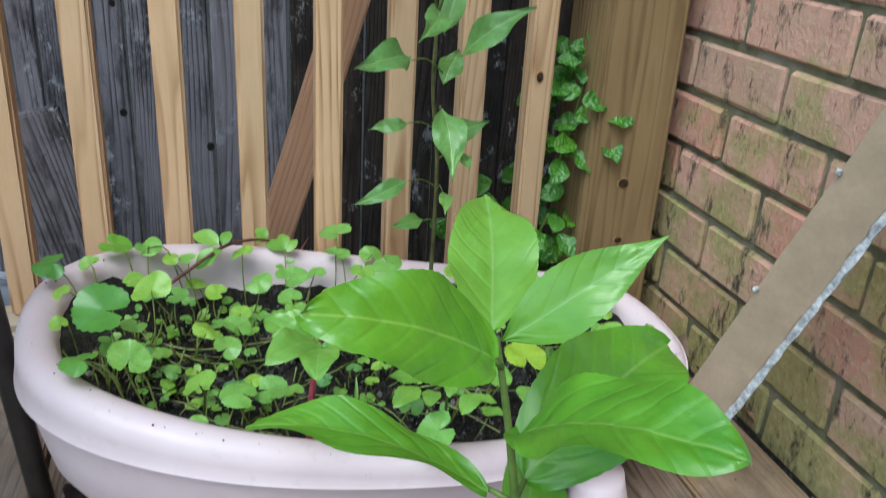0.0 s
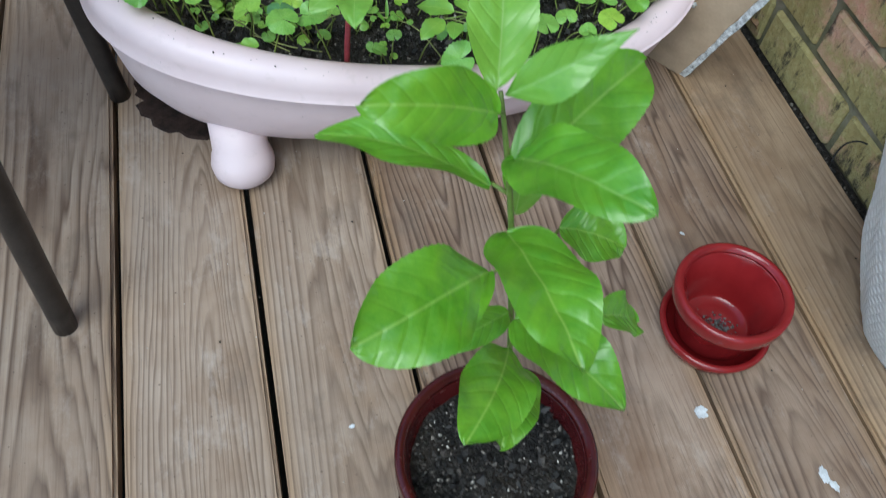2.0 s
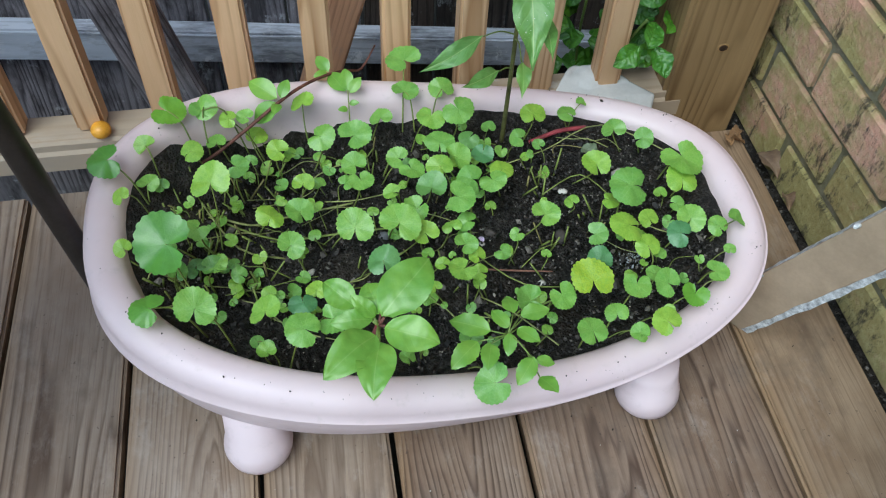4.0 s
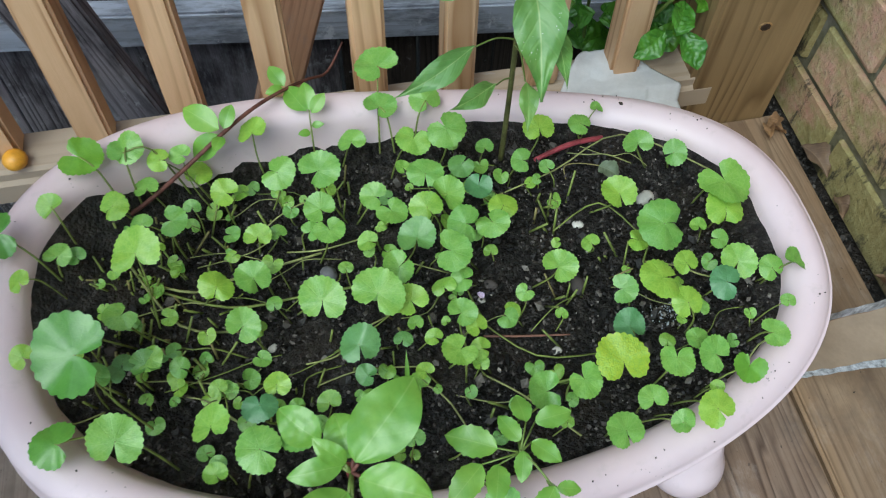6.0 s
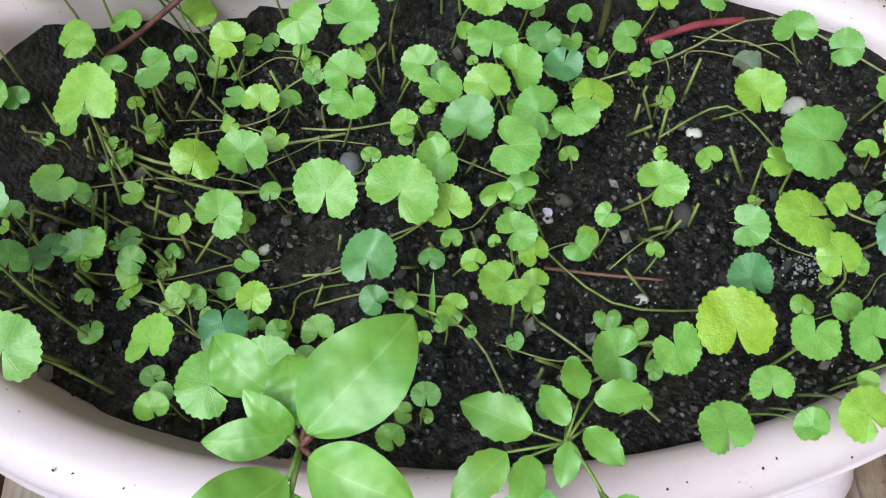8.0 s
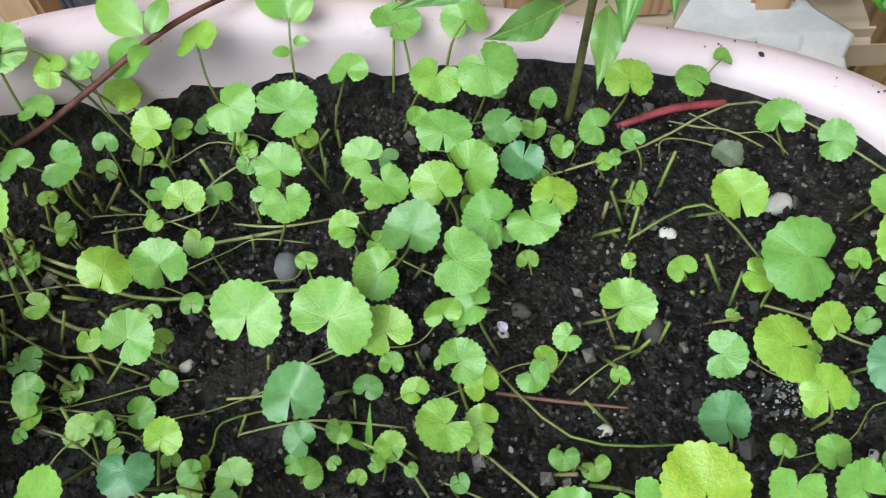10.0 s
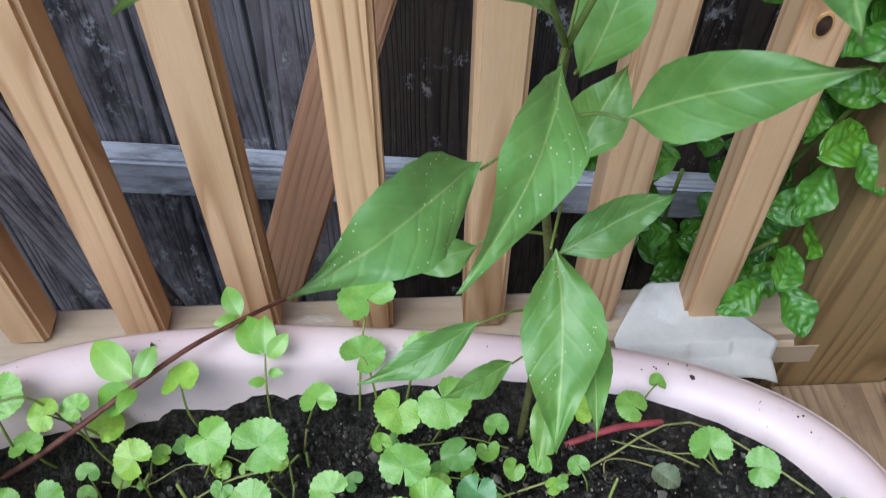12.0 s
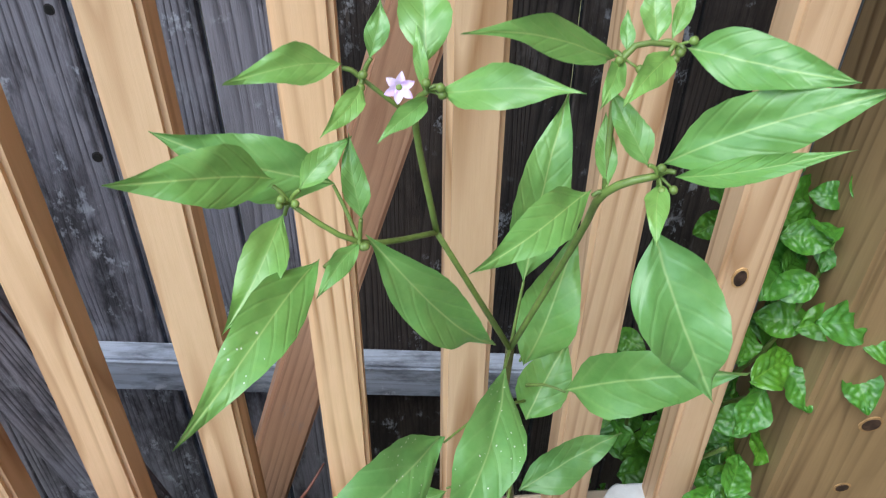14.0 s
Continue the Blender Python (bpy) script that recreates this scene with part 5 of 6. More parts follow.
withered = thing("withered_leaf", pose(0.565, 1.265, soil_z(0.565)), "withered grey-green leaf on a curled stalk", "leaf")
VI = withered.matrix_world.inverted()
WITHER = leaf_mat("withered_leaf", (0.24, 0.29, 0.15), (0.17, 0.20, 0.10), (0.34, 0.36, 0.20), 0.7, 0.15, 7.0, 0.6)
part("blade", blade_mesh("withered_blade", WITHER, 0.022, 0.018, "round", 0.2, 0.6, 0.15, 0.02, 0.06, 0.3, 4), None, withered, m=VI @ leaf_pose((0.566, 1.267, soil_z(0.566) + 0.008), (0.578, 1.255, soil_z(0.578) + 0.006)))
part("stalk", tube_bm([(0.531, 1.262, soil_z(0.53)), (0.532, 1.274, soil_z(0.53) + 0.006), (0.548, 1.274, soil_z(0.55) + 0.007), (0.566, 1.267, soil_z(0.566) + 0.008)], [0.0007] * 4, 5), DRY_STALK, withered, smooth=True, m=VI)
crumbs("white_fluff", lambda x, y: soil_z(x) + 0.004, lambda rnd: (0.580 + rnd.gauss(0, 0.009), 1.097 + rnd.gauss(0, 0.007)), 90, 11, plain("white_fluff", (0.34, 0.37, 0.40), 0.9), "pale bluish fluff on the soil", 0.0013)

# ---- citrus in its pot ----
GLAZE = Nodes("red_glaze", 0.18, 0.5)
g1, g2 = GLAZE.noise(GLAZE.coords(), 16.0, 4.0, 0.6), GLAZE.noise(GLAZE.coords(), 140.0, 3.0, 0.6)
RED_GLAZE = GLAZE.done(GLAZE.mix(GLAZE.grey(g1, 0.35, 0.7), (0.16, 0.008, 0.010), (0.23, 0.016, 0.018)), GLAZE.ramp(g2, (0.4, (0.08, 0.08, 0.08)), (0.7, (0.22, 0.22, 0.22))), GLAZE.bump(g1, 0.08, 0.002))
GLAZE2 = Nodes("dark_red_glaze", 0.16, 0.5)
g1, g2 = GLAZE2.noise(GLAZE2.coords(), 22.0, 4.0, 0.6), GLAZE2.noise(GLAZE2.coords(), 160.0, 3.0, 0.6)
DARK_GLAZE = GLAZE2.done(GLAZE2.mix(GLAZE2.grey(g1, 0.35, 0.7), (0.032, 0.004, 0.005), (0.065, 0.008, 0.008)), GLAZE2.ramp(g2, (0.4, (0.12, 0.12, 0.12)), (0.7, (0.30, 0.30, 0.30))), GLAZE2.bump(g1, 0.06, 0.002))
PX, PY = 0.324, 0.5465


def flower_pot(name, x, y, r, h, glaze, label, saucer_r, saucer_label):
    pot = thing(name, pose(x, y, 0.0002), label, "plant pot")
    w = 0.006
    inner = [(r - 0.0105, h - 0.008), (r * 0.71 - w, 0.024), (r * 0.69 - w, 0.019), (r * 0.66 - w, 0.0165), (r * 0.4, 0.0160), (0.006, 0.0160), (0.005, 0.015), (0, 0.015)]
    body = [(0, 0.008), (r * 0.66, 0.008), (r * 0.70, 0.012), (r * 0.86, h * 0.70), (r * 0.875, h * 0.742), (r * 0.90, h * 0.80), (r - 0.0096, h - 0.007)] + inner
    part("body", lathe_bm(body, 64), glaze, pot, smooth=True)
    lip = [(r * 0.878, h * 0.744), (r * 0.97, h * 0.762), (r * 0.99, h * 0.80), (r, h - 0.005), (r - 0.001, h - 0.001), (r - 0.004, h), (r - 0.008, h - 0.0015), (r - 0.0098, h - 0.0055)]
    part("rim", lathe_bm(lip, 64), glaze, pot, smooth=True)
    s = saucer_r
    plate = new("pot_saucer", put_mesh(lathe_bm([(0, 0), (s * 0.86, 0), (s * 0.90, 0.003), (s, 0.019), (s - 0.001, 0.022), (s - 0.005, 0.023), (s - 0.008, 0.020), (s * 0.86, 0.007), (0, 0.0065)], 64), "pot_saucer", glaze, True))
    plate.matrix_world = pose(x, y, 0)
    tagged(plate, saucer_label, "saucer")
    return pot


flower_pot("citrus_pot", PX, PY, 0.083, 0.138, DARK_GLAZE, "dark red glazed pot standing in a saucer on the deck", 0.078, "dark red glazed saucer under the citrus pot")
flower_pot("small_pot", 0.618, 0.682, 0.0605, 0.084, RED_GLAZE, "empty small red glazed pot standing in its saucer", 0.060, "bright red glazed saucer under the empty pot")


def pot_soil_bm():
    bm = bmesh.new()
    rows = [[bm.verts.new((0, 0, 0))]]
    for j in range(1, 17):
        r = 0.0715 * j / 16
        rows.append([bm.verts.new((r * math.cos(a), r * math.sin(a), 0.006 * noise.noise((r * 60 * math.cos(a), r * 60 * math.sin(a), 2)) + 0.004 * noise.noise((r * 190 * math.cos(a), r * 190 * math.sin(a), 2)))) for a in (2 * math.pi * k / 48 for k in range(48))])
    for k in range(48):
        bm.faces.new((rows[0][0], rows[1][k], rows[1][(k + 1) % 48]))
        for a, b in zip(rows[1:], rows[2:]):
            bm.faces.new((a[k], b[k], b[(k + 1) % 48], a[(k + 1) % 48]))
    return bm


pot_soil = new("pot_soil", put_mesh(pot_soil_bm(), "pot_soil", SOIL, True))
pot_soil.matrix_world = pose(PX, PY, 0.113)
tagged(pot_soil, "dark gritty potting soil in the citrus pot", "soil", kind="stuff")


def pot_area(rnd):
    a, r = rnd.uniform(0, 6.28), 0.068 * math.sqrt(rnd.random())
    return PX + r * math.cos(a), PY + r * math.sin(a)


crumbs("pot_crumbs", lambda x, y: 0.114, pot_area, 900, 7, CRUMB, "dark bark crumbs on the pot soil", 0.0027)
crumbs("pot_grit", lambda x, y: 0.115, pot_area, 55, 8, plain("pot_grit", (0.56, 0.53, 0.47), 0.85, 0.3, 0.4, 90.0), "pale grit and perlite on the pot soil", 0.0019)

citrus = thing("citrus_plant", pose(PX, PY, 0.113), "young citrus plant with large glossy green leaves", "plant")
CI = citrus.matrix_world.inverted()


def settle(p):
    """Brings the plant onto the soil of its pot, with the lean that it has."""
    up = p[2] - 0.145
    return Vector((p[0] + 0.005 - 0.048 * up, p[1] + 0.029 - 0.03 * up, p[2] - 0.034 + 0.079 * up))


part("stem", tube_bm([settle(p) for p in ((0.335, 0.540, 0.145), (0.340, 0.575, 0.24), (0.330, 0.568, 0.33), (0.322, 0.566, 0.404), (0.314, 0.566, 0.463), (0.310, 0.576, 0.500))], [0.0026, 0.0024, 0.0022, 0.0020, 0.0016, 0.0012], 8), GREEN_STEM, citrus, smooth=True, m=CI)


def citrus_leaf(base, tip, ratio, up=(0, -0.6, 1), shape="oval", pale=False, roll=0.0, arch=0.10, root=None):
    b, t = settle(base), settle(tip)
    ln = (t - b).length * 1.03
    me = blade_mesh("citrus_leaf", CITRUS_PALE if pale else CITRUS, ln, ln * ratio, "round" if shape == "oval" and not pale else shape, arch, 0.24, 0.08, -0.034, 0.010, 0.25, int(b.z * 9000 + t.x * 7000) % 997, 14, 72, 7, 0.025)
    part("leaf", me, None, citrus, m=CI @ leaf_pose(b, t, up, roll))
    if root:
        part("leaf_stalk", tube_bm([settle(root), b], [0.0014, 0.0011], 6), GREEN_STEM, citrus, smooth=True, m=CI)


citrus_leaf((0.308, 0.553, 0.376), (0.219, 0.511, 0.400), 0.56, (-0.1, -0.55, 1), "obovate", arch=0.10, root=(0.327, 0.567, 0.37))
citrus_leaf((0.320, 0.563, 0.403), (0.328, 0.466, 0.413), 0.54, (0.15, -0.2, 1), "round", root=(0.322, 0.566, 0.40))
citrus_leaf((0.309, 0.573, 0.437), (0.221, 0.610, 0.449), 0.32, (0, 0.08, 1), "obovate", root=(0.317, 0.566, 0.435))
citrus_leaf((0.314, 0.558, 0.470), (0.354, 0.490, 0.505), 0.50, (0.1, -0.5, 1), "oval", root=(0.314, 0.566, 0.462))
citrus_leaf((0.305, 0.564, 0.498), (0.240, 0.551, 0.526), 0.46, (0, -0.9, 0.9), "oval", root=(0.311, 0.572, 0.49))
citrus_leaf((0.324, 0.572, 0.440), (0.414, 0.628, 0.457), 0.48, (0.1, -0.6, 1), "round", root=(0.318, 0.566, 0.435))
citrus_leaf((0.310, 0.577, 0.500), (0.327, 0.650, 0.524), 0.44, (-0.2, -0.9, 0.9), "oval", True, arch=0.04)
citrus_leaf((0.311, 0.575, 0.500), (0.366, 0.562, 0.538), 0.36, (-0.1, -0.9, 0.9), "lance", True, arch=0.06)
citrus_leaf((0.325, 0.574, 0.405), (0.350, 0.625, 0.425), 0.50, (0.2, -0.9, 0.8), "oval", True, arch=0.02)
citrus_leaf((0.374, 0.604, 0.340), (0.416, 0.586, 0.333), 0.95, (0, -0.2, 1), "round", root=(0.330, 0.568, 0.33))
citrus_leaf((0.318, 0.527, 0.367), (0.358, 0.458, 0.366), 0.52, (0.2, -0.3, 1), "round", root=(0.329, 0.568, 0.345))
citrus_leaf((0.376, 0.530, 0.345), (0.410, 0.535, 0.315), 0.62, (0.3, -0.2, 1), "oval", root=(0.331, 0.569, 0.33))
citrus_leaf((0.338, 0.572, 0.242), (0.284, 0.496, 0.266), 0.54, (-0.1, -0.5, 1), "obovate", root=(0.340, 0.575, 0.24))
citrus_leaf((0.350, 0.575, 0.200), (0.316, 0.506, 0.216), 0.56, (0.1, -0.5, 1), "round", root=(0.339, 0.57, 0.20))
citrus_leaf((0.331, 0.570, 0.300), (0.280, 0.548, 0.300), 0.42, (0, -0.5, 1), "oval", root=(0.334, 0.57, 0.29))
citrus_leaf((0.338, 0.572, 0.262), (0.362, 0.566, 0.262), 0.40, (0, -0.5, 1), "oval", root=(0.338, 0.573, 0.26))

# ---- plasterboard strip against the wall ----
PAPER = plain("brown_board_paper", (0.42, 0.315, 0.215), 0.75, 0.3, 0.08, 25.0)
GYPSUM = plain("crumbly_board_edge", (0.68, 0.69, 0.70), 0.85, 0.3, 0.35, 120.0, 0.0, 0.9)


def board_strip():
    strip = thing("plasterboard_strip", pose(0.735, 1.085, 0), "leaning strip of plasterboard with brown paper face and torn white edges", "board")
    inv = strip.matrix_world.inverted()
    n0, f0, d = Vector((0.748, 1.060, 0.0)), Vector((0.712, 1.112, 0.0)), Vector((0.125, -0.362, 1.0))
    wide = (f0 - n0)
    out = d.cross(wide).normalized()
    out = out if out.x < 0 else -out
    rnd = random.Random(2)
    for name, mat, depth, near_in in (("face_paper", PAPER, (0.0, 0.0012), 0.009), ("core", GYPSUM, (0.0013, 0.0135), 0.0)):
        bm = bmesh.new()
        rows = []
        for k in range(91):
            s = 1.06 * k / 90
            quad = []
            for e, base in ((0, n0), (1, f0)):
                for q in depth:
                    jag = rnd.uniform(-0.0016, 0.0016) if e == 0 else rnd.uniform(-0.0008, 0.0008)
                    p = base + d * s + wide.normalized() * (jag + (near_in if e == 0 else (-0.0004 if name == "core" else 0))) - out * q
                    quad.append(bm.verts.new((p.x, p.y, max(p.z, 0.0005))))
            rows.append((quad[0], quad[1], quad[3], quad[2]))
        for a, b in zip(rows, rows[1:]):
            for k in range(4):
                bm.faces.new((a[k], a[(k + 1) % 4], b[(k + 1) % 4], b[k]))
        bm.faces.new(rows[0]), bm.faces.new(rows[-1])
        part(name, bm, mat, strip, m=inv)
    for s, side in ((0.275, 1), (0.12, 1), (0.42, 1)):
        p = f0 + d * s + out * 0.001
        bm = bmesh.new()
        bmesh.ops.create_icosphere(bm, subdivisions=2, radius=1.0)
        for v in bm.verts:
            v.co = Vector((v.co.x * 0.007, v.co.y * 0.003, v.co.z * 0.004)) * (1 + 0.5 * noise.noise(v.co * 2 + p * 40))
        part("torn_flake", bm, GYPSUM, strip, "torn white flake", m=inv @ pose(p.x, p.y, p.z, 20, 30, 40))


board_strip()

# ---- chair ----
IRON = plain("dark_brown_metal", (0.035, 0.028, 0.024), 0.42, 0.45, 0.2, 40.0, 0.2)
chair = thing("garden_chair", pose(-0.05, 0.98, 0), "garden chair with dark brown round metal legs", "chair")
HI = chair.matrix_world.inverted()
for fx, fy, dx, dy in ((0.008, 1.153, -0.09, 0.05), (-0.052, 0.822, 0.04, 0.02)):
    part("leg", tube_bm([(fx, fy, 0.0), (fx + dx * 0.2, fy + dy * 0.2, 0.2), (fx + dx * 0.44, fy + dy * 0.44, 0.44)], [0.0125] * 3, 16), IRON, chair, smooth=True, m=HI)
# far legs, out of view, that go with the added seat
for fx, fy, dx, dy in ((-0.46, 1.16, 0.04, 0.04), (-0.47, 0.82, 0.04, 0.02)):
    part("leg", tube_bm([(fx, fy, 0.0), (fx + dx * 0.2, fy + dy * 0.2, 0.2), (fx + dx * 0.44, fy + dy * 0.44, 0.44)], [0.0125] * 3, 16), IRON, chair, smooth=True, m=HI)
part("seat_rail", tube_bm([(-0.0316, 1.175, 0.44), (-0.03, 0.98, 0.445), (-0.034, 0.831, 0.44)], [0.0125] * 3, 16), IRON, chair, smooth=True, m=HI)
# unseen seat panel, added and sized to shade the deck at the left
part("seat", box_bm(-0.46, -0.085, 0.825, 1.180, 0.438, 0.456, 0.006, 2), IRON, chair, m=HI)

# ---- bubble wrap roll ----


def wrap_point(a, z):
    rx = 0.050 + 0.058 * math.sin(math.pi / 2 * min(1, z / 0.40))
    ry = 0.08 + 0.06 * math.sin(math.pi / 2 * min(1, z / 0.40))
    lump = 1 + 0.07 * noise.noise((math.cos(a) * 1.6, math.sin(a) * 1.6, z * 6)) + 0.03 * noise.noise((math.cos(a) * 5, math.sin(a) * 5, z * 14))
    return Vector((min(0.8865, 0.887 - rx + rx * lump * math.cos(a)), 0.620 + ry * lump * math.sin(a), z))


def bubble_roll():
    wrap = thing("bubble_wrap_roll", pose(0.805, 0.61, 0), "upright bundle of white bubble wrap beside the brick wall", "packaging")
    inv = wrap.matrix_world.inverted()
    n = Nodes("bubble_film", 0.4, 0.4)
    f = n.noise(n.coords(), 40.0, 4.0, 0.6)
    film = n.done(n.mix(n.grey(f, 0.35, 0.7), (0.95, 0.955, 0.96), (0.91, 0.92, 0.93)), None, n.bump(f, 0.3, 0.003), 0.5)
    bm = bmesh.new()
    rows = [[bm.verts.new(wrap_point(2 * math.pi * k / 64, 0.001 + 0.62 * j / 50)) for k in range(64)] for j in range(51)]
    for a, b in zip(rows, rows[1:]):
        for k in range(64):
            bm.faces.new((a[k], a[(k + 1) % 64], b[(k + 1) % 64], b[k]))
    bm.faces.new(rows[0]), bm.faces.new(rows[-1])
    part("film", bm, film, wrap, smooth=True, m=inv)
    verts, faces = [], []
    for j in range(58):
        for k in range(66):
            z, a = 0.008 + 0.0104 * j, 2 * math.pi * (k + (j % 2) / 2) / 66
            c = wrap_point(a, z)
            if c.x > 0.855:
                continue
            u = (wrap_point(a + 0.02, z) - c).normalized()
            w = (wrap_point(a, z + 0.005) - c).normalized()
            o = u.cross(w).normalized()
            i = len(verts)
            for r, h in ((0.0046, 0.0), (0.0036, 0.0005)):
                verts += [c + (u * math.cos(q * math.pi / 4) + w * math.sin(q * math.pi / 4)) * r + o * h for q in range(8)]
            faces += [(i + q, i + (q + 1) % 8, i + 8 + (q + 1) % 8, i + 8 + q) for q in range(8)] + [tuple(range(i + 8, i + 16))]
    me = bpy.data.meshes.new("bubble_layer")
    me.from_pydata([tuple(v) for v in verts], [], faces)
    me.materials.append(film)
    for p in me.polygons:
        p.use_smooth = True
    tagged(part("bubble_layer", me, None, wrap, m=inv), kind="stuff")


bubble_roll()

# ---- glossy plant behind the railing ----
balm = thing("leafy_shrub", pose(0.71, 1.60, -0.7), "glossy crinkled-leaved green plant growing through the railing", "plant")
LI = balm.matrix_world.inverted()
for line in (((0.71, 1.60, -0.68), (0.70, 1.58, -0.2), (0.705, 1.52, 0.15), (0.722, 1.47, 0.32), (0.745, 1.475, 0.46)), ((0.70, 1.60, -0.5), (0.68, 1.56, -0.05), (0.685, 1.47, 0.14), (0.690, 1.44, 0.20)), ((0.70, 1.58, -0.2), (0.66, 1.58, 0.02), (0.65, 1.56, 0.16)), ((0.705, 1.52, 0.15), (0.70, 1.455, 0.25), (0.695, 1.43, 0.275))):
    part("stem", tube_bm(line, [0.0022] * len(line), 6), GREEN_STEM, balm, smooth=True, m=LI)
balm_meshes = [blade_mesh("crinkled_leaf", BALM, 1.0, 0.70, "oval", 0.08, 0.28, 0.07, 0.09, 0.012, 0.2, 60 + k, 14, 40, 6, 0.09) for k in range(6)]


def balm_leaf(x, y, z, size, bearing, dip=20.0):
    """A leaf about the point (x, y, z), pointing to a bearing and dipping."""
    size *= 1.2
    d = Vector((math.cos(radians(bearing)), math.sin(radians(bearing)), -math.tan(radians(dip)))).normalized()
    b = Vector((x, y, z)) - d * size / 2
    part("leaf", random.choice(balm_meshes), None, balm, m=LI @ leaf_pose(b, b + d, (random.uniform(-0.2, 0.2), -0.9, 0.8)) @ Matrix.Scale(size, 4))


balm_leaf(0.690, 1.415, 0.194, 0.036, 60, -10)
balm_leaf(0.657, 1.406, 0.170, 0.036, 200, 25)
balm_leaf(0.699, 1.391, 0.168, 0.036, 290, 40)
balm_leaf(0.7025, 1.441, 0.305, 0.040, 30, 0)
balm_leaf(0.688, 1.426, 0.270, 0.038, 220, 35)
balm_leaf(0.7305, 1.437, 0.281, 0.036, 300, 40)
balm_leaf(0.730, 1.470, 0.402, 0.030, 240, 30)
balm_leaf(0.751, 1.470, 0.364, 0.032, 260, 45)
balm_leaf(0.734, 1.450, 0.347, 0.036, 190, 5)
balm_leaf(0.775, 1.420, 0.348, 0.036, 350, 10)
balm_leaf(0.767, 1.420, 0.301, 0.038, 280, 35)
balm_leaf(0.735, 1.500, 0.307, 0.034, 100, 10)
balm_leaf(0.755, 1.460, 0.424, 0.030, 320, 30)
balm_leaf(0.730, 1.490, 0.440, 0.026, 170, 0)
balm_leaf(0.743, 1.480, 0.456, 0.024, 60, -20)
balm_leaf(0.755, 1.480, 0.465, 0.020, 20, -20)
balm_leaf(0.701, 1.480, 0.386, 0.034, 200, 20)
balm_leaf(0.735, 1.425, 0.372, 0.040, 10, 5)
balm_leaf(0.716, 1.470, 0.330, 0.036, 150, 15)
balm_leaf(0.694, 1.450, 0.230, 0.036, 180, 20)
balm_rnd = random.Random(9)
for k in range(46):
    balm_leaf(balm_rnd.uniform(0.585, 0.735), balm_rnd.uniform(1.50, 1.66), balm_rnd.uniform(-0.12, 0.24), balm_rnd.uniform(0.026, 0.044), balm_rnd.uniform(0, 360), balm_rnd.uniform(-10, 45))
for k in range(48):
    balm_leaf(balm_rnd.uniform(0.682, 0.732), balm_rnd.uniform(1.45, 1.58), balm_rnd.uniform(0.12, 0.44), balm_rnd.uniform(0.026, 0.040), balm_rnd.uniform(0, 360), balm_rnd.uniform(-10, 45))

balm.location.y -= 0.009

# ---- white cloth on the rail ----
CLOTH = plain("white_crumpled_cloth", (0.56, 0.555, 0.55), 0.8, 0.2, 0.06, 20.0, 0.0, 0.2)


def cloth_bm():
    """A crumpled cloth over the rail: a ridge that falls to the front."""
    bm = bmesh.new()
    nx, ny = 44, 30
    rows = []
    for i in range(nx + 1):
        u = i / nx
        row = []
        for j in range(ny + 1):
            v = j / ny
            spread = (0.040 + 0.120 * v ** 0.8) * (1 - 0.22 * max(0, v - 0.7) / 0.3)
            x = 0.634 + 0.004 * v + 0.040 * max(0.0, u - 0.5) * v + (u - 0.5) * spread + 0.003 * noise.noise((u * 5, v * 4, 8))
            y = 1.474 - 0.076 * v - 0.014 * max(0, u - 0.4) * v
            z = 0.100 - 0.030 * max(0, v - 0.25) ** 1.1 - 0.020 * v * u
            z += 0.004 * v * math.cos((u * 2.3 + 0.3 * noise.noise((u * 2, v * 2, 1))) * 2 * math.pi) + 0.003 * noise.noise((u * 5, v * 4, 3)) + 0.004 * v * abs(noise.noise((u * 9 + v * 3, v * 4, 6)))
            if y > 1.412:
                z = max(z, 0.0905)
            row.append(bm.verts.new((x, y, z)))
        rows.append(row)
    for a, b in zip(rows, rows[1:]):
        for k in range(ny):
            bm.faces.new((a[k], a[k + 1], b[k + 1], b[k]))
    return bm


cloth = new("white_cloth", put_mesh(cloth_bm(), "white_cloth", CLOTH, True))
cloth.location.y = -0.009
tagged(cloth, "crumpled white cloth draped over the bottom rail", "cloth")
thick = cloth.modifiers.new("thickness", "SOLIDIFY")
thick.thickness = 0.0015

# ---- small things ----
bm = bmesh.new()
bmesh.ops.create_uvsphere(bm, u_segments=20, v_segments=12, radius=0.013)
for v in bm.verts:
    v.co.z *= 0.82
    v.co *= 1 + 0.05 * noise.noise(v.co * 60)
fruit = new("yellow_fruit", put_mesh(bm, "yellow_fruit", plain("orange_skin", (0.75, 0.36, 0.03), 0.4, 0.5, 0.12, 60.0), True))
fruit.matrix_world = pose(-0.028, 1.422, 0.0985)
tagged(fruit, "small yellow-orange fallen fruit on the rail", "fruit")

DRY = leaf_mat("dry_leaf", (0.24, 0.15, 0.08), (0.13, 0.08, 0.05), (0.32, 0.22, 0.13), 0.8, 0.1, 7.0, 0.6)
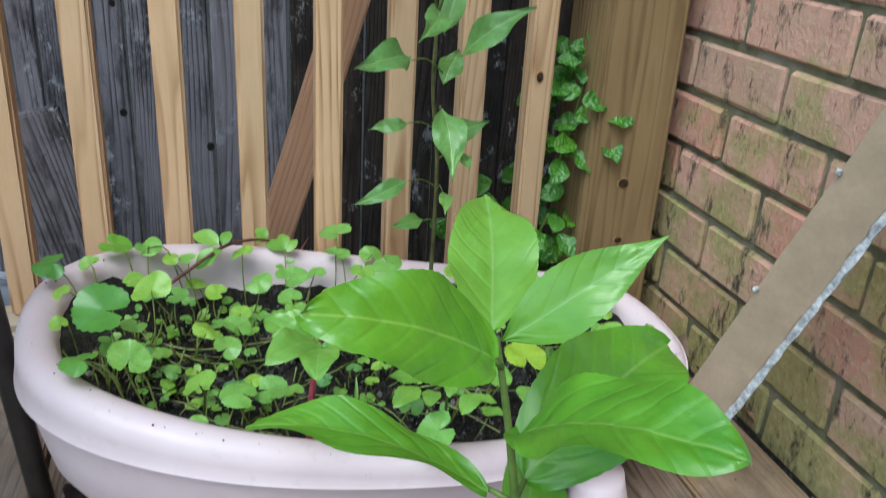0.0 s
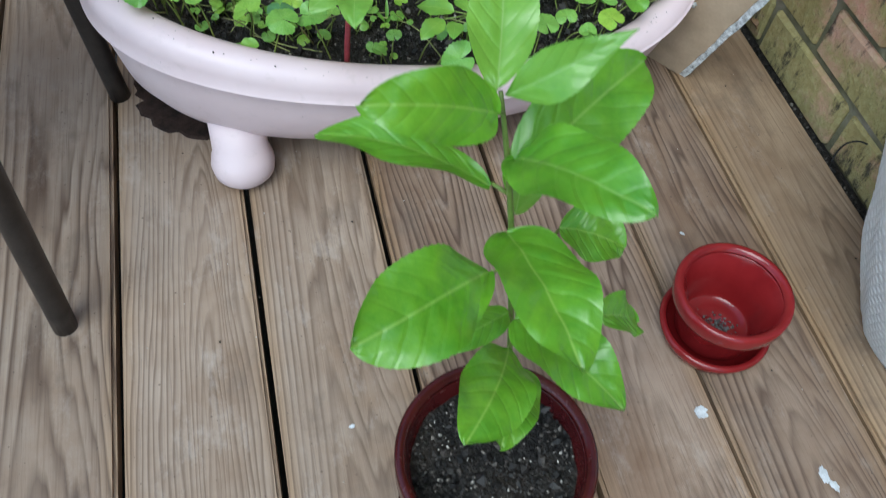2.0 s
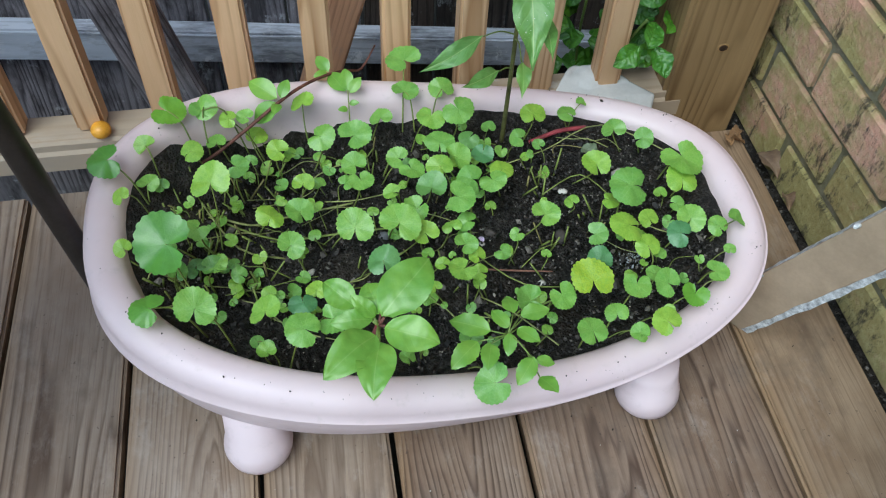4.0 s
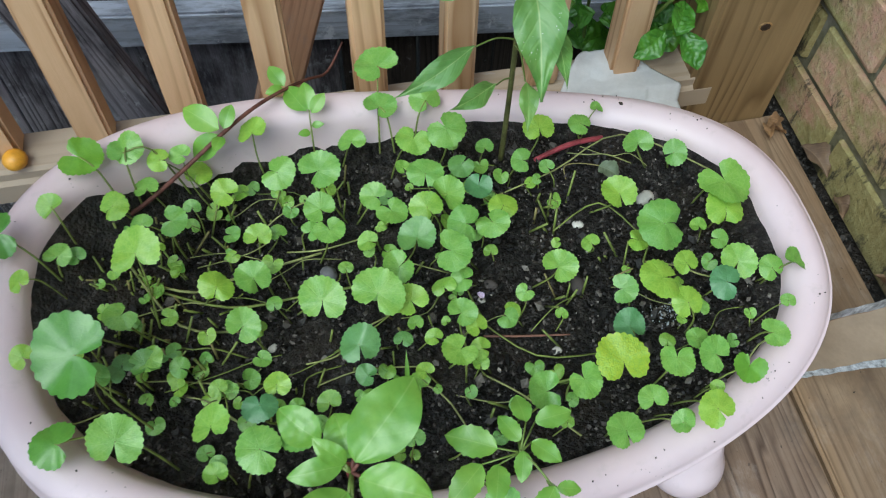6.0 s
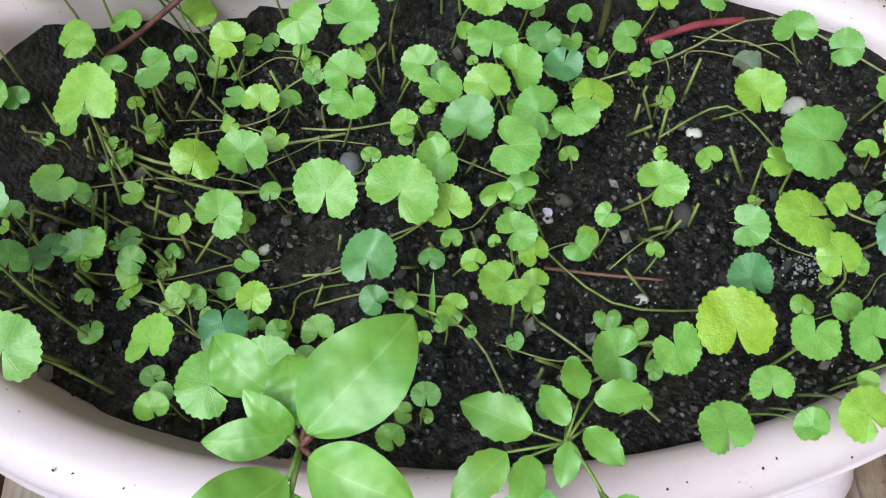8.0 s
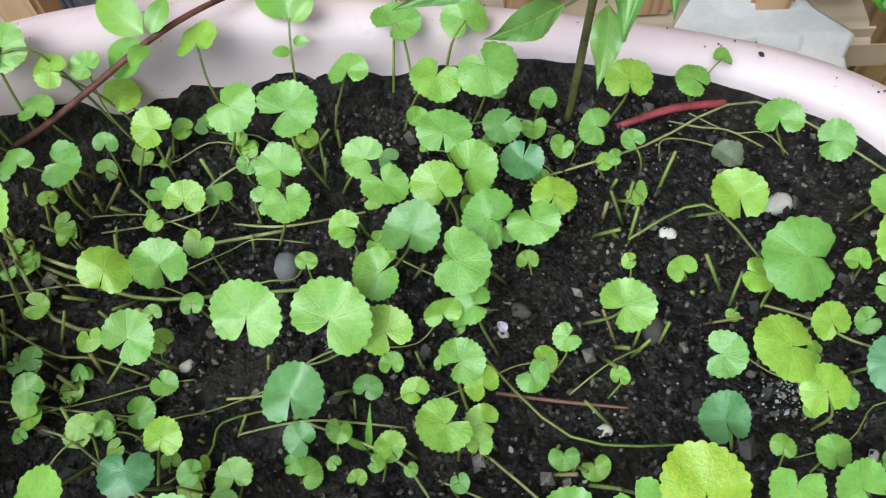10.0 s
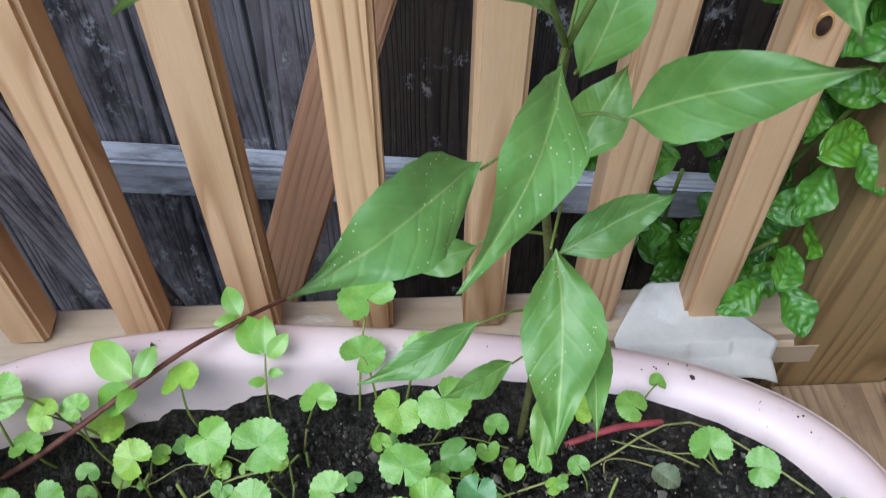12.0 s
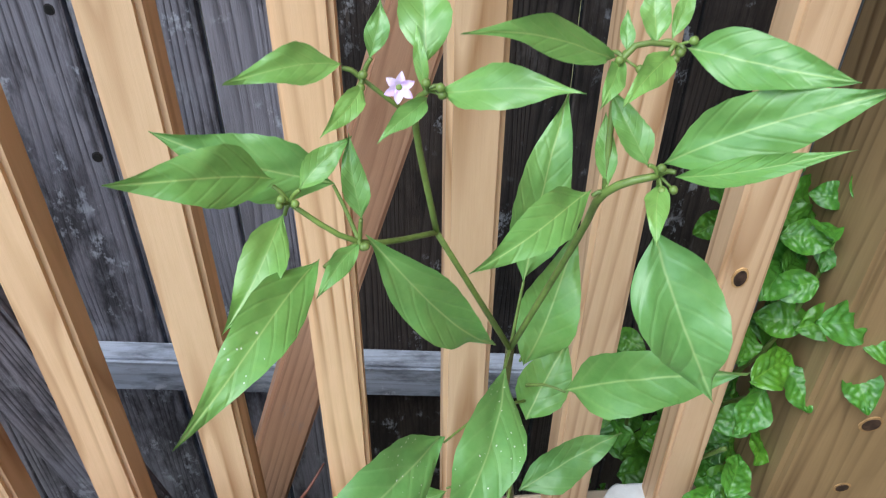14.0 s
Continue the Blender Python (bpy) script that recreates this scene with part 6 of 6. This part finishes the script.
for k, (x, y, ln, a) in enumerate(((0.858, 1.392, 0.030, 150), (0.880, 1.352, 0.055, 188), (0.868, 1.372, 0.028, 60), (0.874, 1.400, 0.034, 120), (0.884, 1.27, 0.036, 172), (0.883, 1.16, 0.030, 185))):
    ob = new("dry_leaf", blade_mesh("dry_leaf", DRY, ln, ln * 0.5, "oval", 0.10, 0.9, 0.16, 0.03, 0.06, 0.6, 80 + k))
    ob.matrix_world = pose(x, y, 0.006, random.uniform(-6, 12), random.uniform(-35, 35), a)
    tagged(ob, "curled brown dead leaf lying beside the wall", "leaf", "dead leaves by the post")


def blotch_bm(r, seed, squeeze=0.7, thick=0.0006, rough=0.35):
    """A thin uneven patch on the boards."""
    bm = bmesh.new()
    n = 40
    lo, hi = [], []
    for k in range(n):
        a = 2 * math.pi * k / n
        q = r * (1 + rough * noise.noise((math.cos(a) * 2, math.sin(a) * 2, seed)) + rough * 0.8 * noise.noise((math.cos(a) * 7, math.sin(a) * 7, seed + 5)))
        lo.append(bm.verts.new((q * math.cos(a), q * math.sin(a) * squeeze, 0)))
        hi.append(bm.verts.new((q * 0.94 * math.cos(a), q * 0.94 * math.sin(a) * squeeze, thick)))
    for k in range(n):
        bm.faces.new((lo[k], lo[(k + 1) % n], hi[(k + 1) % n], hi[k]))
    bm.faces.new(hi), bm.faces.new(lo[::-1])
    return bm


CHALK = plain("white_paint_drip", (0.62, 0.64, 0.66), 0.7, 0.3, 0.2, 90.0)
for k, (x, y, r, q) in enumerate(((0.570, 0.595, 0.0075, 0.9), (0.664, 0.507, 0.009, 0.5), (0.669, 0.495, 0.006, 0.6), (0.640, 0.812, 0.003, 0.6), (0.300, 0.655, 0.003, 0.8), (0.22, 0.652, 0.003, 0.7))):
    ob = new("paint_drip", put_mesh(blotch_bm(r, k * 3.1, q), "paint_drip", CHALK))
    ob.matrix_world = pose(x, y, 0.0006, 0, 0, 60 + 25 * k)
    tagged(ob, "small white paint drip dried on the deck", "paint spot", "paint drips on the deck")
wire = new("thin_wire", put_mesh(tube_bm([(0.8862, 0.860, 0.056), (0.884, 0.871, 0.050), (0.884, 0.885, 0.031), (0.883, 0.889, 0.011), (0.876, 0.882, 0.0015)], [0.0012] * 5, 6), "thin_wire", plain("black_wire", (0.02, 0.02, 0.02), 0.5), True))
tagged(wire, "thin black wire curling from the brick wall", "wire")
LITTER_DARK, LITTER_PALE = plain("dark_litter", (0.05, 0.04, 0.03), 0.9), plain("pale_litter", (0.50, 0.48, 0.44), 0.8)
crumbs("deck_litter", lambda x, y: 0.0012, lambda rnd: (rnd.uniform(-0.05, 0.86), rnd.uniform(0.45, 1.38)), 70, 21, LITTER_DARK, "small dark bits of dirt on the deck", 0.0017)
crumbs("deck_grit", lambda x, y: 0.0012, lambda rnd: (rnd.uniform(-0.05, 0.86), rnd.uniform(0.45, 1.38)), 45, 22, LITTER_PALE, "pale specks of grit on the deck", 0.0012)


def rim_area(rnd):
    d = rnd.uniform(-0.024, -0.006)
    x, y = super_xy(rnd.uniform(0, 2 * math.pi), RX + d, RY + d)
    return tuple((TUB @ Vector((x, y, 0)))[:2])


crumbs("rim_specks", lambda x, y: rim_z(x, y) + 0.0022, rim_area, 60, 23, LITTER_DARK, "tiny dark specks of soil on the bath rim", 0.0014)
crumbs("pot_dirt", lambda x, y: 0.0175, lambda rnd: (0.614 + rnd.gauss(0, 0.010), 0.676 + rnd.gauss(0, 0.008)), 260, 24, plain("grey_dirt", (0.16, 0.155, 0.15), 0.9, 0.3, 0.4, 90.0), "grey dirt in the bottom of the small pot", 0.0022)
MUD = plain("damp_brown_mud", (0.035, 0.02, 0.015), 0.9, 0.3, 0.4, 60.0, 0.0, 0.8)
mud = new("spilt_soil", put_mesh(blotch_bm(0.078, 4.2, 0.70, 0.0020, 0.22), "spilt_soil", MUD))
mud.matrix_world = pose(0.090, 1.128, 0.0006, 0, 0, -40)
tagged(mud, "dark damp soil spilt on the deck beneath the bath", "soil", kind="stuff")

gutter = new("gutter_dirt", put_mesh(box_bm(0.8725, WALL_X + 0.006, -0.3, 1.60, -0.09, -0.016, 0.002), "gutter_dirt", SOIL))
tagged(gutter, "dark dirt filling the gap between deck and brick wall", "dirt", kind="stuff")
crumbs("gutter_litter", lambda x, y: -0.015, lambda rnd: (rnd.uniform(0.872, 0.889), rnd.uniform(0.5, 1.58)), 420, 25, CRUMB, "bark and dead bits in the gap beside the wall", 0.0034)

# ---- bricks ----
def brick_bm(seed):
    rnd = random.Random(seed)
    bm = box_bm(0, 0.05, -0.0975, 0.0975, -0.0355, 0.0355, 0.0045, 1)
    for v in bm.verts:
        v.co += Vector((rnd.uniform(-0.0012, 0.0012), rnd.uniform(-0.002, 0.002), rnd.uniform(-0.0015, 0.0015)))
    return bm


brick_meshes = [put_mesh(brick_bm(k), "brick", BRICK) for k in range(8)]
far_verts, far_faces = [], []
for row in range(-9, 31):
    for k in range(-16, 9):
        y = 1.225 + k * LEN + (LEN / 2 if row % 2 == 0 else 0)
        z = 0.104 + row * BED - 0.003
        me = random.choice(brick_meshes)
        m = pose(WALL_X + random.uniform(-0.003, 0.002), y, z, random.uniform(-0.4, 0.4))
        if -0.1 < y < 1.75 and -0.1 < z < 1.9:
            part("brick", me, None, wall, m=m)
        elif -2.1 < y < 3.1:
            i = len(far_verts)
            far_verts += [tuple(m @ v.co) for v in me.vertices]
            far_faces += [tuple(i + a for a in p.vertices) for p in me.polygons]
far_mesh = bpy.data.meshes.new("brickwork")
far_mesh.from_pydata(far_verts, [], far_faces)
far_mesh.materials.append(BRICK)
tagged(part("brickwork", far_mesh, None, wall), kind="stuff")
